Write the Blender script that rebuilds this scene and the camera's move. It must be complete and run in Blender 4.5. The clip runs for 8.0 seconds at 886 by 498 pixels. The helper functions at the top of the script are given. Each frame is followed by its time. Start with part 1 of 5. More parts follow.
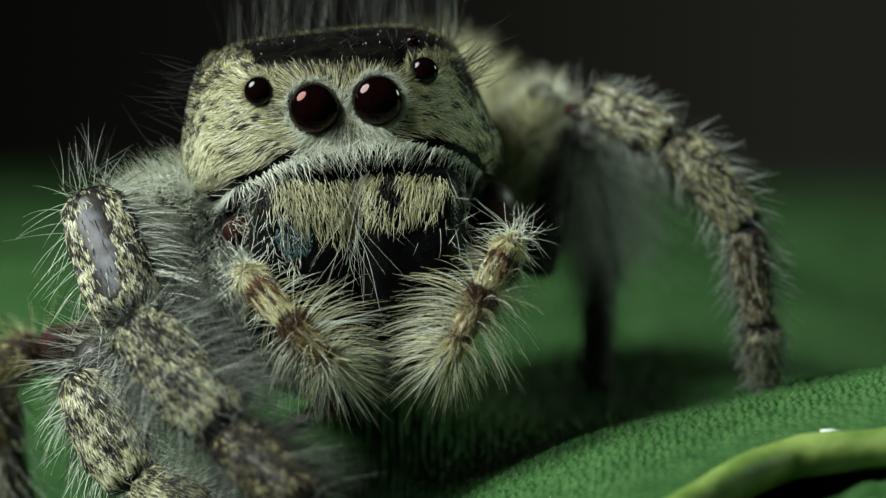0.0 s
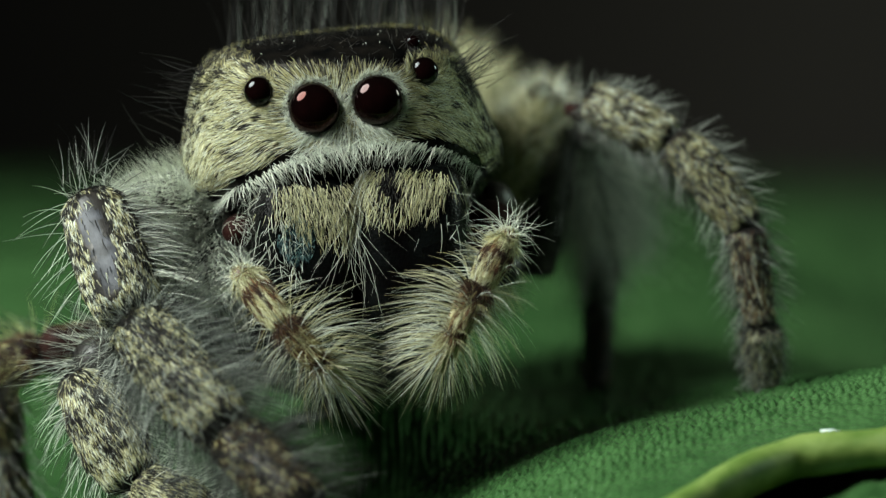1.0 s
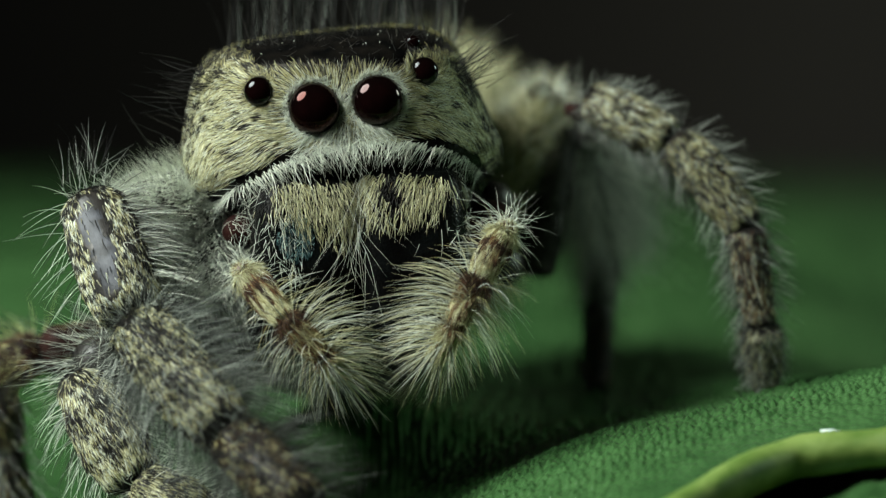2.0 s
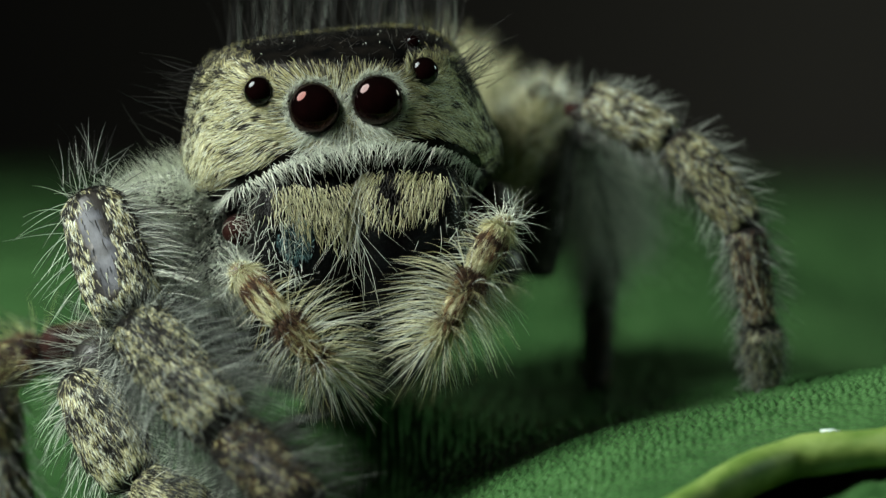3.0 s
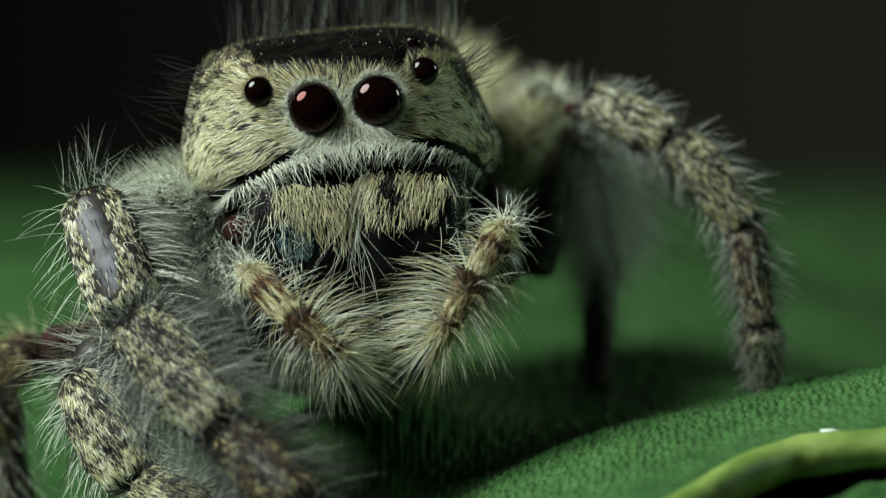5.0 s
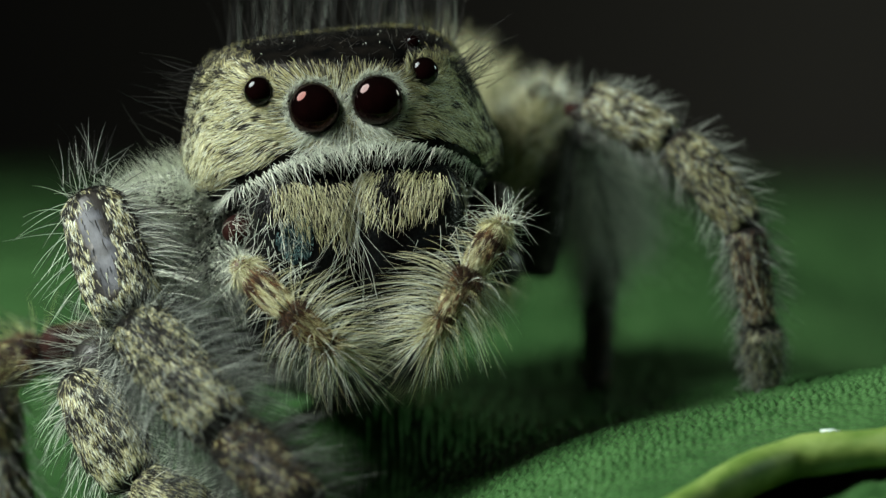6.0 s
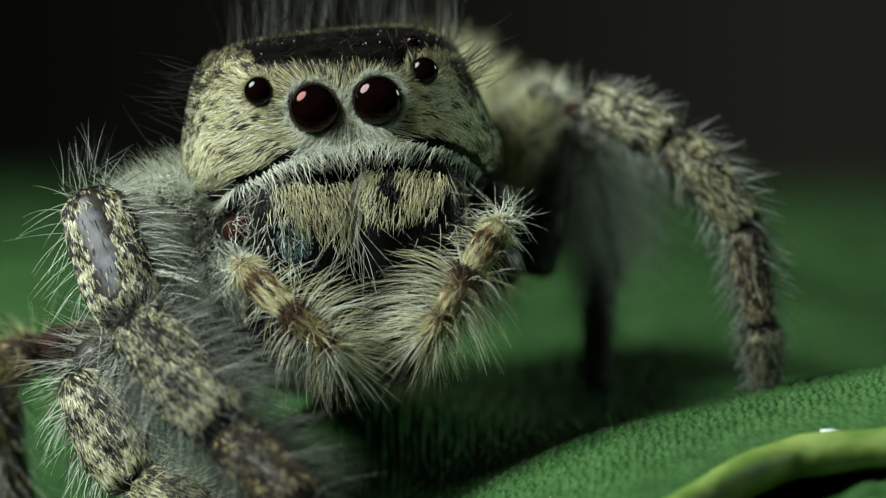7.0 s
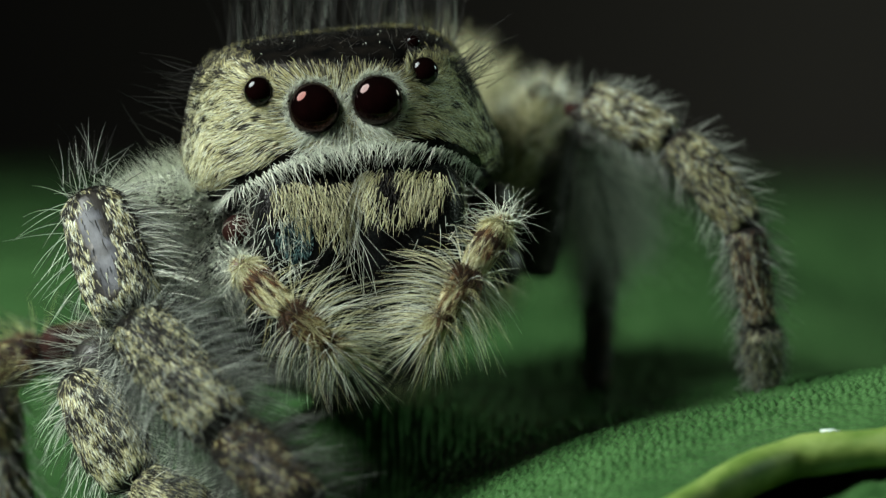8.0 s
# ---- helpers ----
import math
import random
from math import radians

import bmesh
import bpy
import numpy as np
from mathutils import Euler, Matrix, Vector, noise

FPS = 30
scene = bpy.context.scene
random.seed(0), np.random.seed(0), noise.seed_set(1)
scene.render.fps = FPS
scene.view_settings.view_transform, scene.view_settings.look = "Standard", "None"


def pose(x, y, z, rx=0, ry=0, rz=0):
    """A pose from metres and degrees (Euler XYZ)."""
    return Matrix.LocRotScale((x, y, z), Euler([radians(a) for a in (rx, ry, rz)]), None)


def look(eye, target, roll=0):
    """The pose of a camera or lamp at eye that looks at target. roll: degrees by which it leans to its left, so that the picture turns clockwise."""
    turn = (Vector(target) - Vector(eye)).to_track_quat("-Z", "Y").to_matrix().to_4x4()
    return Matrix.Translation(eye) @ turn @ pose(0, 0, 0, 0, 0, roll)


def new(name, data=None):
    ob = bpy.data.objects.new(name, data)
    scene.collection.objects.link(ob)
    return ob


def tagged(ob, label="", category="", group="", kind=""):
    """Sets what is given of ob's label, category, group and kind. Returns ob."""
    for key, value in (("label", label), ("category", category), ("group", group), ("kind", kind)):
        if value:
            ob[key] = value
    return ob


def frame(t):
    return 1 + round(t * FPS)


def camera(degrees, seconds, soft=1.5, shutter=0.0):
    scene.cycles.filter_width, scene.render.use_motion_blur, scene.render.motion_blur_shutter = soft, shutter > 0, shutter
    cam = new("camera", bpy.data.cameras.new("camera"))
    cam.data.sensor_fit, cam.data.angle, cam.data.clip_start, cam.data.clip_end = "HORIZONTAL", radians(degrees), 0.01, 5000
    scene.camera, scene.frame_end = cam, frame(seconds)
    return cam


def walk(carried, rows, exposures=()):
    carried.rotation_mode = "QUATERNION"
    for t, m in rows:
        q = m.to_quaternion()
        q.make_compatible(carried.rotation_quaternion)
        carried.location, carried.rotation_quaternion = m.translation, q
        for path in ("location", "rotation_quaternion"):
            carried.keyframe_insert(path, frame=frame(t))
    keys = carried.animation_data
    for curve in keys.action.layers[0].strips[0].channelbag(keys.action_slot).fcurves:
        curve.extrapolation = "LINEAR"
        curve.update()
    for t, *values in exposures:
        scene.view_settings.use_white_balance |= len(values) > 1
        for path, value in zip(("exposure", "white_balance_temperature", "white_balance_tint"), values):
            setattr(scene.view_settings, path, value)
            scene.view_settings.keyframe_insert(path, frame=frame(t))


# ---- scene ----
# The spider measures about 4.5 mm across its head; all plan numbers below are in millimetres:
# x to the right, y away from the lens, z up, with the plane of focus at y = 0.
MM = 0.001
rng = np.random.default_rng(7)

# ---- camera ----
cam = camera(7.177, 8.0, soft=1.3)
EYE = (0.0, -0.100, 0.0)
walk(cam, [(0.0, look(EYE, (0, 0, 0))), (8.0, look(EYE, (0, 0, 0)))])
cam.data.dof.use_dof = True
cam.data.dof.focus_distance = 0.1000
cam.data.dof.aperture_fstop = 128.0

# ---- light: a twin macro flash with soft heads, in a dark room ----
world = bpy.data.worlds.new("dark_room")
world.use_nodes = True
scene.world = world
world.node_tree.nodes["Background"].inputs[0].default_value = (0.55, 0.65, 0.5, 1)
world.node_tree.nodes["Background"].inputs[1].default_value = 0.006


def flash(name, eye, target, size, watts, colour):
    lamp = bpy.data.lights.new(name, "AREA")
    lamp.shape, lamp.size, lamp.energy, lamp.color = "DISK", size, watts, colour
    ob = new(name, lamp)
    ob.matrix_world = look(eye, target)
    return ob


flash("key_flash", (-0.064, -0.030, 0.061), (0, 0.001, 0.0), 0.056, 0.220, (0.93, 1.0, 0.93))
flash("side_flash", (0.080, 0.016, 0.034), (0, 0.003, 0.0), 0.022, 0.025, (0.76, 1.0, 0.84))
scene.view_settings.exposure = 0.0


# ---- materials ----
def material(name):
    m = bpy.data.materials.new(name)
    m.use_nodes = True
    return m, m.node_tree, m.node_tree.nodes["Principled BSDF"]


def node(tree, kind, **values):
    n = tree.nodes.new(kind)
    for key, value in values.items():
        if key == "op":
            n.operation = value
        elif key == "blend":
            n.blend_type = value
    return n


def ramp(tree, source, stops):
    r = tree.nodes.new("ShaderNodeValToRGB")
    el = r.color_ramp.elements
    while len(el) < len(stops):
        el.new(0.5)
    for e, (p, c) in zip(el, stops):
        e.position, e.color = p, (*c, 1)
    tree.links.new(source, r.inputs[0])
    return r.outputs[0]


def texture(tree, kind, scale, coord=None, detail=2.0, stretch=(1, 1, 1)):
    tc = tree.nodes.new("ShaderNodeTexCoord")
    mp = tree.nodes.new("ShaderNodeMapping")
    mp.inputs["Scale"].default_value = stretch
    tree.links.new(tc.outputs["Object"], mp.inputs[0])
    n = tree.nodes.new(kind)
    n.inputs["Scale"].default_value = scale
    if kind == "ShaderNodeTexNoise":
        n.inputs["Detail"].default_value = detail
    tree.links.new(mp.outputs[0], n.inputs["Vector"])
    return n


def bump(tree, height, distance, strength=1.0, normal=None):
    b = tree.nodes.new("ShaderNodeBump")
    b.inputs["Distance"].default_value, b.inputs["Strength"].default_value = distance, strength
    tree.links.new(height, b.inputs["Height"])
    if normal:
        tree.links.new(normal, b.inputs["Normal"])
    return b.outputs[0]


def hair_material(name, stops, rough=0.45, spec=0.5):
    """Hairs: each strand takes its own shade of the given colours."""
    m, tree, p = material(name)
    geo = tree.nodes.new("ShaderNodeNewGeometry")
    tree.links.new(ramp(tree, geo.outputs["Random Per Island"], stops), p.inputs["Base Color"])
    p.inputs["Roughness"].default_value = rough
    p.inputs["Specular IOR Level"].default_value = spec
    return m


def skin_material(name, dark, light, rough, scale=9000, spec=0.5):
    """Cuticle: two shades in patches, finely grained."""
    m, tree, p = material(name)
    big = texture(tree, "ShaderNodeTexNoise", scale * 0.25, detail=3)
    fine = texture(tree, "ShaderNodeTexNoise", scale * 4, detail=2)
    tree.links.new(ramp(tree, big.outputs[0], [(0.35, dark), (0.7, light)]), p.inputs["Base Color"])
    tree.links.new(bump(tree, fine.outputs[0], 8e-6, 0.6), p.inputs["Normal"])
    p.inputs["Roughness"].default_value = rough
    p.inputs["Specular IOR Level"].default_value = spec
    return m


CREAM = hair_material("cream_hair", [(0.0, (0.27, 0.27, 0.15)), (0.25, (0.48, 0.47, 0.26)), (0.65, (0.60, 0.59, 0.36)), (1.0, (0.86, 0.85, 0.58))])
OCHRE = hair_material("ochre_hair", [(0.0, (0.11, 0.09, 0.03)), (0.4, (0.36, 0.33, 0.13)), (1.0, (0.56, 0.54, 0.29))])
WHITE = hair_material("white_hair", [(0.0, (0.42, 0.46, 0.39)), (0.5, (0.68, 0.73, 0.61)), (1.0, (0.88, 0.91, 0.79))])
GREY = hair_material("grey_hair", [(0.0, (0.15, 0.165, 0.145)), (0.6, (0.28, 0.31, 0.27)), (1.0, (0.50, 0.54, 0.47))])
BLACK = hair_material("black_hair", [(0.0, (0.006, 0.006, 0.006)), (0.8, (0.02, 0.018, 0.016)), (1.0, (0.05, 0.045, 0.035))], 0.6, 0.25)
RUST = hair_material("rust_hair", [(0.0, (0.030, 0.014, 0.006)), (0.6, (0.145, 0.056, 0.020)), (1.0, (0.32, 0.19, 0.085))], 0.6, 0.2)

# darker copy of GREY; on foreleg and feeler it puts shade into the colour
DIM = hair_material("dim_grey_hair", [(0.0, (0.035, 0.040, 0.036)), (0.6, (0.10, 0.115, 0.10)), (1.0, (0.24, 0.27, 0.23))])
BLUE = hair_material("blue_scale", [(0.0, (0.006, 0.016, 0.020)), (0.6, (0.020, 0.062, 0.070)), (1.0, (0.16, 0.33, 0.33))], 0.3, 0.6)
BROWN = hair_material("brown_hair", [(0.0, (0.012, 0.007, 0.005)), (0.7, (0.040, 0.019, 0.009)), (1.0, (0.12, 0.062, 0.028))], 0.6, 0.2)
SKIN = skin_material("dark_cuticle", (0.010, 0.009, 0.008), (0.035, 0.028, 0.022), 0.42)
CROWN = skin_material("black_crown", (0.002, 0.002, 0.002), (0.007, 0.006, 0.005), 0.2, 14000, spec=0.08)
PALE_SKIN = skin_material("pale_cuticle", (0.18, 0.17, 0.10), (0.34, 0.32, 0.20), 0.7, spec=0.15)
FACE_SKIN = skin_material("face_cuticle", (0.030, 0.026, 0.016), (0.080, 0.072, 0.044), 0.6)
RED_SKIN = skin_material("red_cuticle", (0.009, 0.0022, 0.0016), (0.030, 0.0075, 0.005), 0.7, spec=0.12)
BARE = skin_material("bare_grey_cuticle", (0.016, 0.017, 0.022), (0.105, 0.11, 0.13), 0.5, 14000, spec=0.35)


def jaw_material(name, dark, light, metal):
    """Chelicera: black, in part with a blue-green metallic sheen, and pits."""
    m, tree, p = material(name)
    big = texture(tree, "ShaderNodeTexNoise", 1500, detail=3)
    pits = texture(tree, "ShaderNodeTexVoronoi", 26000)
    tree.links.new(ramp(tree, big.outputs[0], [(0.40, dark), (0.70, light)]), p.inputs["Base Color"])
    tree.links.new(bump(tree, pits.outputs["Distance"], 1.2e-5, 0.7), p.inputs["Normal"])
    p.inputs["Metallic"].default_value = metal
    p.inputs["Roughness"].default_value = 0.25
    p.inputs["Specular IOR Level"].default_value = 0.12 + 0.3 * metal
    return m


def eye_material(name, film):
    m, tree, p = material(name)
    cells = texture(tree, "ShaderNodeTexNoise", 1800, detail=2)
    tree.links.new(ramp(tree, cells.outputs[0], [(0.35, (0.001, 0.0006, 0.0006)), (0.8, (0.006, 0.0015, 0.0015))]), p.inputs["Base Color"])
    p.inputs["Roughness"].default_value = 0.06
    p.inputs["IOR"].default_value = 1.45
    p.inputs["Specular IOR Level"].default_value = 0.3
    p.inputs["Specular Tint"].default_value = (*film, 1)
    return m


def leaf_material(name, dark, light, cell, depth, rough=0.20):
    m, tree, p = material(name)
    patches = texture(tree, "ShaderNodeTexNoise", 260, detail=4)
    mottle = texture(tree, "ShaderNodeTexNoise", 2600, detail=3)
    cells = texture(tree, "ShaderNodeTexVoronoi", cell, stretch=(1.0, 0.55, 1.0))
    mix = node(tree, "ShaderNodeMath", op="ADD")
    tree.links.new(patches.outputs[0], mix.inputs[0])
    tree.links.new(mottle.outputs[0], mix.inputs[1])
    half = node(tree, "ShaderNodeMath", op="MULTIPLY")
    half.inputs[1].default_value = 0.5
    tree.links.new(mix.outputs[0], half.inputs[0])
    tree.links.new(ramp(tree, half.outputs[0], [(0.38, dark), (0.62, light)]), p.inputs["Base Color"])
    inverse = node(tree, "ShaderNodeMath", op="SUBTRACT")
    inverse.inputs[0].default_value = 1.0
    tree.links.new(cells.outputs["Distance"], inverse.inputs[1])
    tree.links.new(bump(tree, inverse.outputs[0], depth, 1.0), p.inputs["Normal"])
    p.inputs["Roughness"].default_value = rough
    p.inputs["Specular IOR Level"].default_value = 0.5
    return m


JAW = jaw_material("black_jaw", (0.002, 0.002, 0.002), (0.004, 0.005, 0.005), 0.0)
JAW_SHEEN = jaw_material("metallic_jaw", (0.010, 0.028, 0.032), (0.075, 0.15, 0.16), 0.6)
EYE_FRONT = eye_material("front_eye_glass", (1.0, 0.42, 0.38))
EYE_PALE = eye_material("front_eye_glass_pale", (1.0, 0.68, 0.68))
EYE_SIDE = eye_material("side_eye_glass", (0.9, 0.95, 1.0))
LEAF = leaf_material("leaf_green", (0.024, 0.070, 0.021), (0.052, 0.127, 0.041), 40000, 0.6e-5)
RIM = leaf_material("leaf_rim", (0.036, 0.105, 0.005), (0.20, 0.285, 0.070), 5000, 0.8e-5, 0.5)
LOWER = leaf_material("lower_leaf", (0.08, 0.20, 0.015), (0.18, 0.34, 0.03), 5000, 2.0e-5, 0.5)


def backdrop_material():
    """Dark room far out of focus: emits its own olive brown glow, fading to black."""
    m, tree, p = material("glowing_distance")
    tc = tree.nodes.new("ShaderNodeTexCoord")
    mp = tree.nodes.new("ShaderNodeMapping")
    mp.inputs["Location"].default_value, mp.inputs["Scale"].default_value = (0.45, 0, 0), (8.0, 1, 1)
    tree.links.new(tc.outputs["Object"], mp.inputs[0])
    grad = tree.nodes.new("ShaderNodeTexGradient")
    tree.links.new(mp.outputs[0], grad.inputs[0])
    # the room's faint light, stronger to the right, painted in as emission
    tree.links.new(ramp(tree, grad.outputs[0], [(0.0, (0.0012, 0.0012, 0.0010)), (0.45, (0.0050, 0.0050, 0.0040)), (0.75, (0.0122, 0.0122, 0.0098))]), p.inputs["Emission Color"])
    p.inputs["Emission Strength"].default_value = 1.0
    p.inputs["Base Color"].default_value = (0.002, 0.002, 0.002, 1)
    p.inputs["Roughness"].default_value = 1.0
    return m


# ---- mesh helpers, in millimetres ----
def V(x, y, z):
    return np.array((x, y, z), float)


def mesh_object(name, verts, faces, mats, origin, parent=None, label="", index=None, smooth=True):
    """faces: an array of quads or triangles, or a list of such arrays; verts in plan millimetres; origin: where the object sits."""
    me = bpy.data.meshes.new(name)
    blocks = faces if isinstance(faces, list) else [faces]
    me.vertices.add(len(verts))
    me.vertices.foreach_set("co", ((np.asarray(verts) - origin) * MM).astype(np.float32).ravel())
    loops = np.concatenate([b.ravel() for b in blocks]).astype(np.int32)
    totals = np.concatenate([np.full(len(b), b.shape[1]) for b in blocks]).astype(np.int32)
    starts = np.concatenate([[0], np.cumsum(totals)[:-1]]).astype(np.int32)
    me.loops.add(len(loops))
    me.loops.foreach_set("vertex_index", loops)
    me.polygons.add(len(totals))
    me.polygons.foreach_set("loop_start", starts)
    for m in mats:
        me.materials.append(m)
    if index is not None:
        me.polygons.foreach_set("material_index", np.asarray(index, np.int32))
    me.polygons.foreach_set("use_smooth", np.full(len(totals), smooth))
    me.update(calc_edges=True)
    me.validate()
    ob = new(name, me)
    if parent is not None:
        ob.parent = parent
        ob.location = (Vector(origin) - Vector(parent["at"])) * MM
    else:
        ob.location = Vector(origin) * MM
    ob["at"] = [float(c) for c in origin]
    if label:
        ob["label"] = label
    return ob


def unit(v):
    return v / np.maximum(np.linalg.norm(v, axis=-1, keepdims=True), 1e-9)


def grid_faces(rows, cols, wrap):
    r, c = np.meshgrid(np.arange(rows - 1), np.arange(cols if wrap else cols - 1), indexing="ij")
    a, b = r * cols + c, r * cols + (c + 1) % cols
    return np.stack([a, b, b + cols, a + cols], -1).reshape(-1, 4)


def limb(a, b, profile, bow=(0, 0, 0), rings=34, sides=36, flat=1.0, lumps=0.03):
    """A rounded limb segment from a to b; profile: radii along it; bow: how far its middle swings out."""
    a, b, bow = np.array(a, float), np.array(b, float), np.array(bow, float)
    s = 0.5 - 0.5 * np.cos(np.linspace(0, math.pi, rings))
    centre = a + (b - a) * s[:, None] + bow * (4 * s * (1 - s))[:, None]
    r = np.interp(s, np.linspace(0, 1, len(profile)), profile)
    ends = np.clip(np.minimum(s, 1 - s) * np.linalg.norm(b - a) / np.mean(profile) / 0.55, 0, 1)
    r = r * np.sqrt(np.clip(1 - (1 - ends) ** 2, 0.0004, 1))
    axis = unit(np.gradient(centre, axis=0))
    e1 = unit(np.cross(axis, V(0.13, 0.05, 1.0)))
    e2 = np.cross(axis, e1)
    ang = np.linspace(0, 2 * math.pi, sides, endpoint=False)
    wob = 1 + lumps * np.sin(ang * 3 + 1.3)[None, :] * np.sin(s * 7)[:, None]
    ring = e1[:, None] * np.cos(ang)[None, :, None] + e2[:, None] * np.sin(ang)[None, :, None] * flat
    verts = (centre[:, None] + ring * (r[:, None] * wob)[..., None]).reshape(-1, 3)
    return verts, grid_faces(rings, sides, True)


def blob(level, rows=44, cols=72):
    """A closed body: level(points) is below 1 inside; the centre is at the origin."""
    th = np.linspace(0.001, math.pi - 0.001, rows)
    ph = np.linspace(0, 2 * math.pi, cols, endpoint=False)
    d = np.stack([np.sin(th)[:, None] * np.cos(ph), np.sin(th)[:, None] * np.sin(ph), np.repeat(np.cos(th)[:, None], cols, 1)], -1).reshape(-1, 3)
    lo, hi = np.zeros(len(d)), np.full(len(d), 9.0)
    for _ in range(34):
        mid = (lo + hi) / 2
        inside = level(d * mid[:, None]) < 1
        lo, hi = np.where(inside, mid, lo), np.where(inside, hi, mid)
    return d * lo[:, None], grid_faces(rows, cols, True)[:, ::-1]


def ellipsoid(centre, radii, rows=30, cols=44):
    v, f = blob(lambda p: np.sum((p / np.array(radii)) ** 2, -1), rows, cols)
    return v + np.array(centre), f


def sample(verts, faces, count):
    """Points spread evenly over a surface, with outward normals."""
    tri = np.concatenate([faces[:, [0, 1, 2]], faces[:, [0, 2, 3]]])
    a, b, c = verts[tri[:, 0]], verts[tri[:, 1]], verts[tri[:, 2]]
    n = np.cross(b - a, c - a)
    area = np.linalg.norm(n, axis=1)
    pick = rng.choice(len(tri), count, p=area / area.sum())
    u, w = rng.random(count), rng.random(count)
    u, w = np.where(u + w > 1, 1 - u, u), np.where(u + w > 1, 1 - w, w)
    p = a[pick] + (b - a)[pick] * u[:, None] + (c - a)[pick] * w[:, None]
    n = unit(n[pick])
    out = np.sum(n * (p - verts.mean(0)), -1)
    return p, n if out.mean() > 0 else -n


class Fur:
    """Gathers strands, then becomes one mesh."""

    def __init__(self):
        self.verts, self.faces, self.index, self.mats, self.count = [], [], [], [], 0

    def add(self, mat, roots, dirs, length, radius, bend=None, segs=3, taper=0.7, curl=0.0):
        n = len(roots)
        if n == 0:
            return
        length = np.broadcast_to(np.asarray(length, float), (n,))
        radius = np.broadcast_to(np.asarray(radius, float), (n,))
        dirs = unit(dirs)
        bend = np.zeros((n, 3)) if bend is None else bend
        t = np.linspace(0, 1, segs + 1)
        wave = unit(np.cross(dirs, rng.normal(size=(n, 3)))) * curl
        c = roots[:, None] + length[:, None, None] * (dirs[:, None] * t[None, :, None] + bend[:, None] * (t ** 2)[None, :, None] + wave[:, None] * np.sin(t * 4.5)[None, :, None])
        tan = unit(np.gradient(c, axis=1))
        e1 = unit(np.cross(tan, unit(rng.normal(size=(n, 3)))[:, None]))
        e2 = np.cross(tan, e1)
        r = radius[:, None] * np.maximum((1 - t) ** taper, 0.12)[None]
        rings = []
        for k in range(3):
            q = 2 * math.pi * k / 3
            rings.append(c + (e1 * math.cos(q) + e2 * math.sin(q)) * r[..., None])
        v = np.stack(rings, 2).reshape(-1, 3)
        base = np.arange(n)[:, None, None] * (segs + 1) * 3 + np.arange(segs)[None, :, None] * 3
        k = np.arange(3)[None, None]
        f = np.stack([base + k, base + (k + 1) % 3, base + (k + 1) % 3 + 3, base + k + 3], -1).reshape(-1, 4) + self.count
        if mat not in self.mats:
            self.mats.append(mat)
        self.verts.append(v)
        self.faces.append(f)
        self.index.append(np.full(len(f), self.mats.index(mat)))
        self.count += len(v)

    def build(self, name, parent, label=""):
        ob = mesh_object(name, np.concatenate(self.verts), np.concatenate(self.faces), self.mats, np.array(parent["at"]), parent, label, np.concatenate(self.index))
        return tagged(ob, kind="stuff")


def flow(dirs, normals, lift):
    """Combs directions along the surface, raised by lift."""
    d = dirs - np.sum(dirs * normals, -1, keepdims=True) * normals
    return unit(unit(d) + normals * (lift[:, None] if isinstance(lift, np.ndarray) else lift))


def jitter(n, amount):
    return rng.normal(size=(n, 3)) * amount


# ---- leaf ----
def leaf_crest(x):
    return 0.5 + 0.12 * (x - 2)


def smooth(t):
    t = np.clip(t, 0, 1)
    return t * t * (3 - 2 * t)


def leaf_height(x, y):
    lean = np.clip(1 - (y - 3) / 18, 0.0, 1.0)
    b = y - leaf_crest(x)
    front = np.clip(-b, 0, None)
    rise = 1.5 * np.log1p(np.exp(np.clip((b - 8.6) / 1.5, -80, 80)))
    z = -2.17 + lean * (0.222 * (x - 4.53) - 0.05 * np.clip(x - 4.2, 0, 9)) + 2.6 * (1 - np.exp(-rise / 14)) + 0.0125 * rise
    z = z - 0.17 * (np.sqrt(front ** 2 + 0.36) - 0.6) - 0.024 * front ** 2 + 0.035 * np.clip(b - 1.2, 0, 6)
    # the near part falls away under the spider
    fall = np.log1p(np.exp(np.clip((1.9 - x) / 0.35, -60, 60))) * 0.35
    z = z - 0.30 * fall * (1 - smooth((b - 0.6) / 5.5))
    # and swells up again beneath its body
    z = z + 1.0 * np.exp(-((x + 1.1) / 1.9) ** 2) * smooth((y - 1.2) / 3.6) * smooth((14 - y) / 6)
    # beyond the crest it rolls off to one side
    z = z - 0.045 * np.clip(x - 3.5, 0, 6) ** 2 * smooth((y - 2.5) / 5) * smooth((34 - y) / 14)
    return z + 0.03 * np.sin(x * 0.9 + y * 0.5) + 0.05 * np.sin(x * 0.31 - y * 0.23)


def leaf_front(x):
    """Where the leaf's rim runs."""
    return leaf_crest(x) - 3.6 - 0.57 * np.clip(4.9 - x, 0, None) + 0.06 * np.sin(x * 1.7) - 0.012 * np.clip(x - 6, 0, None) ** 2


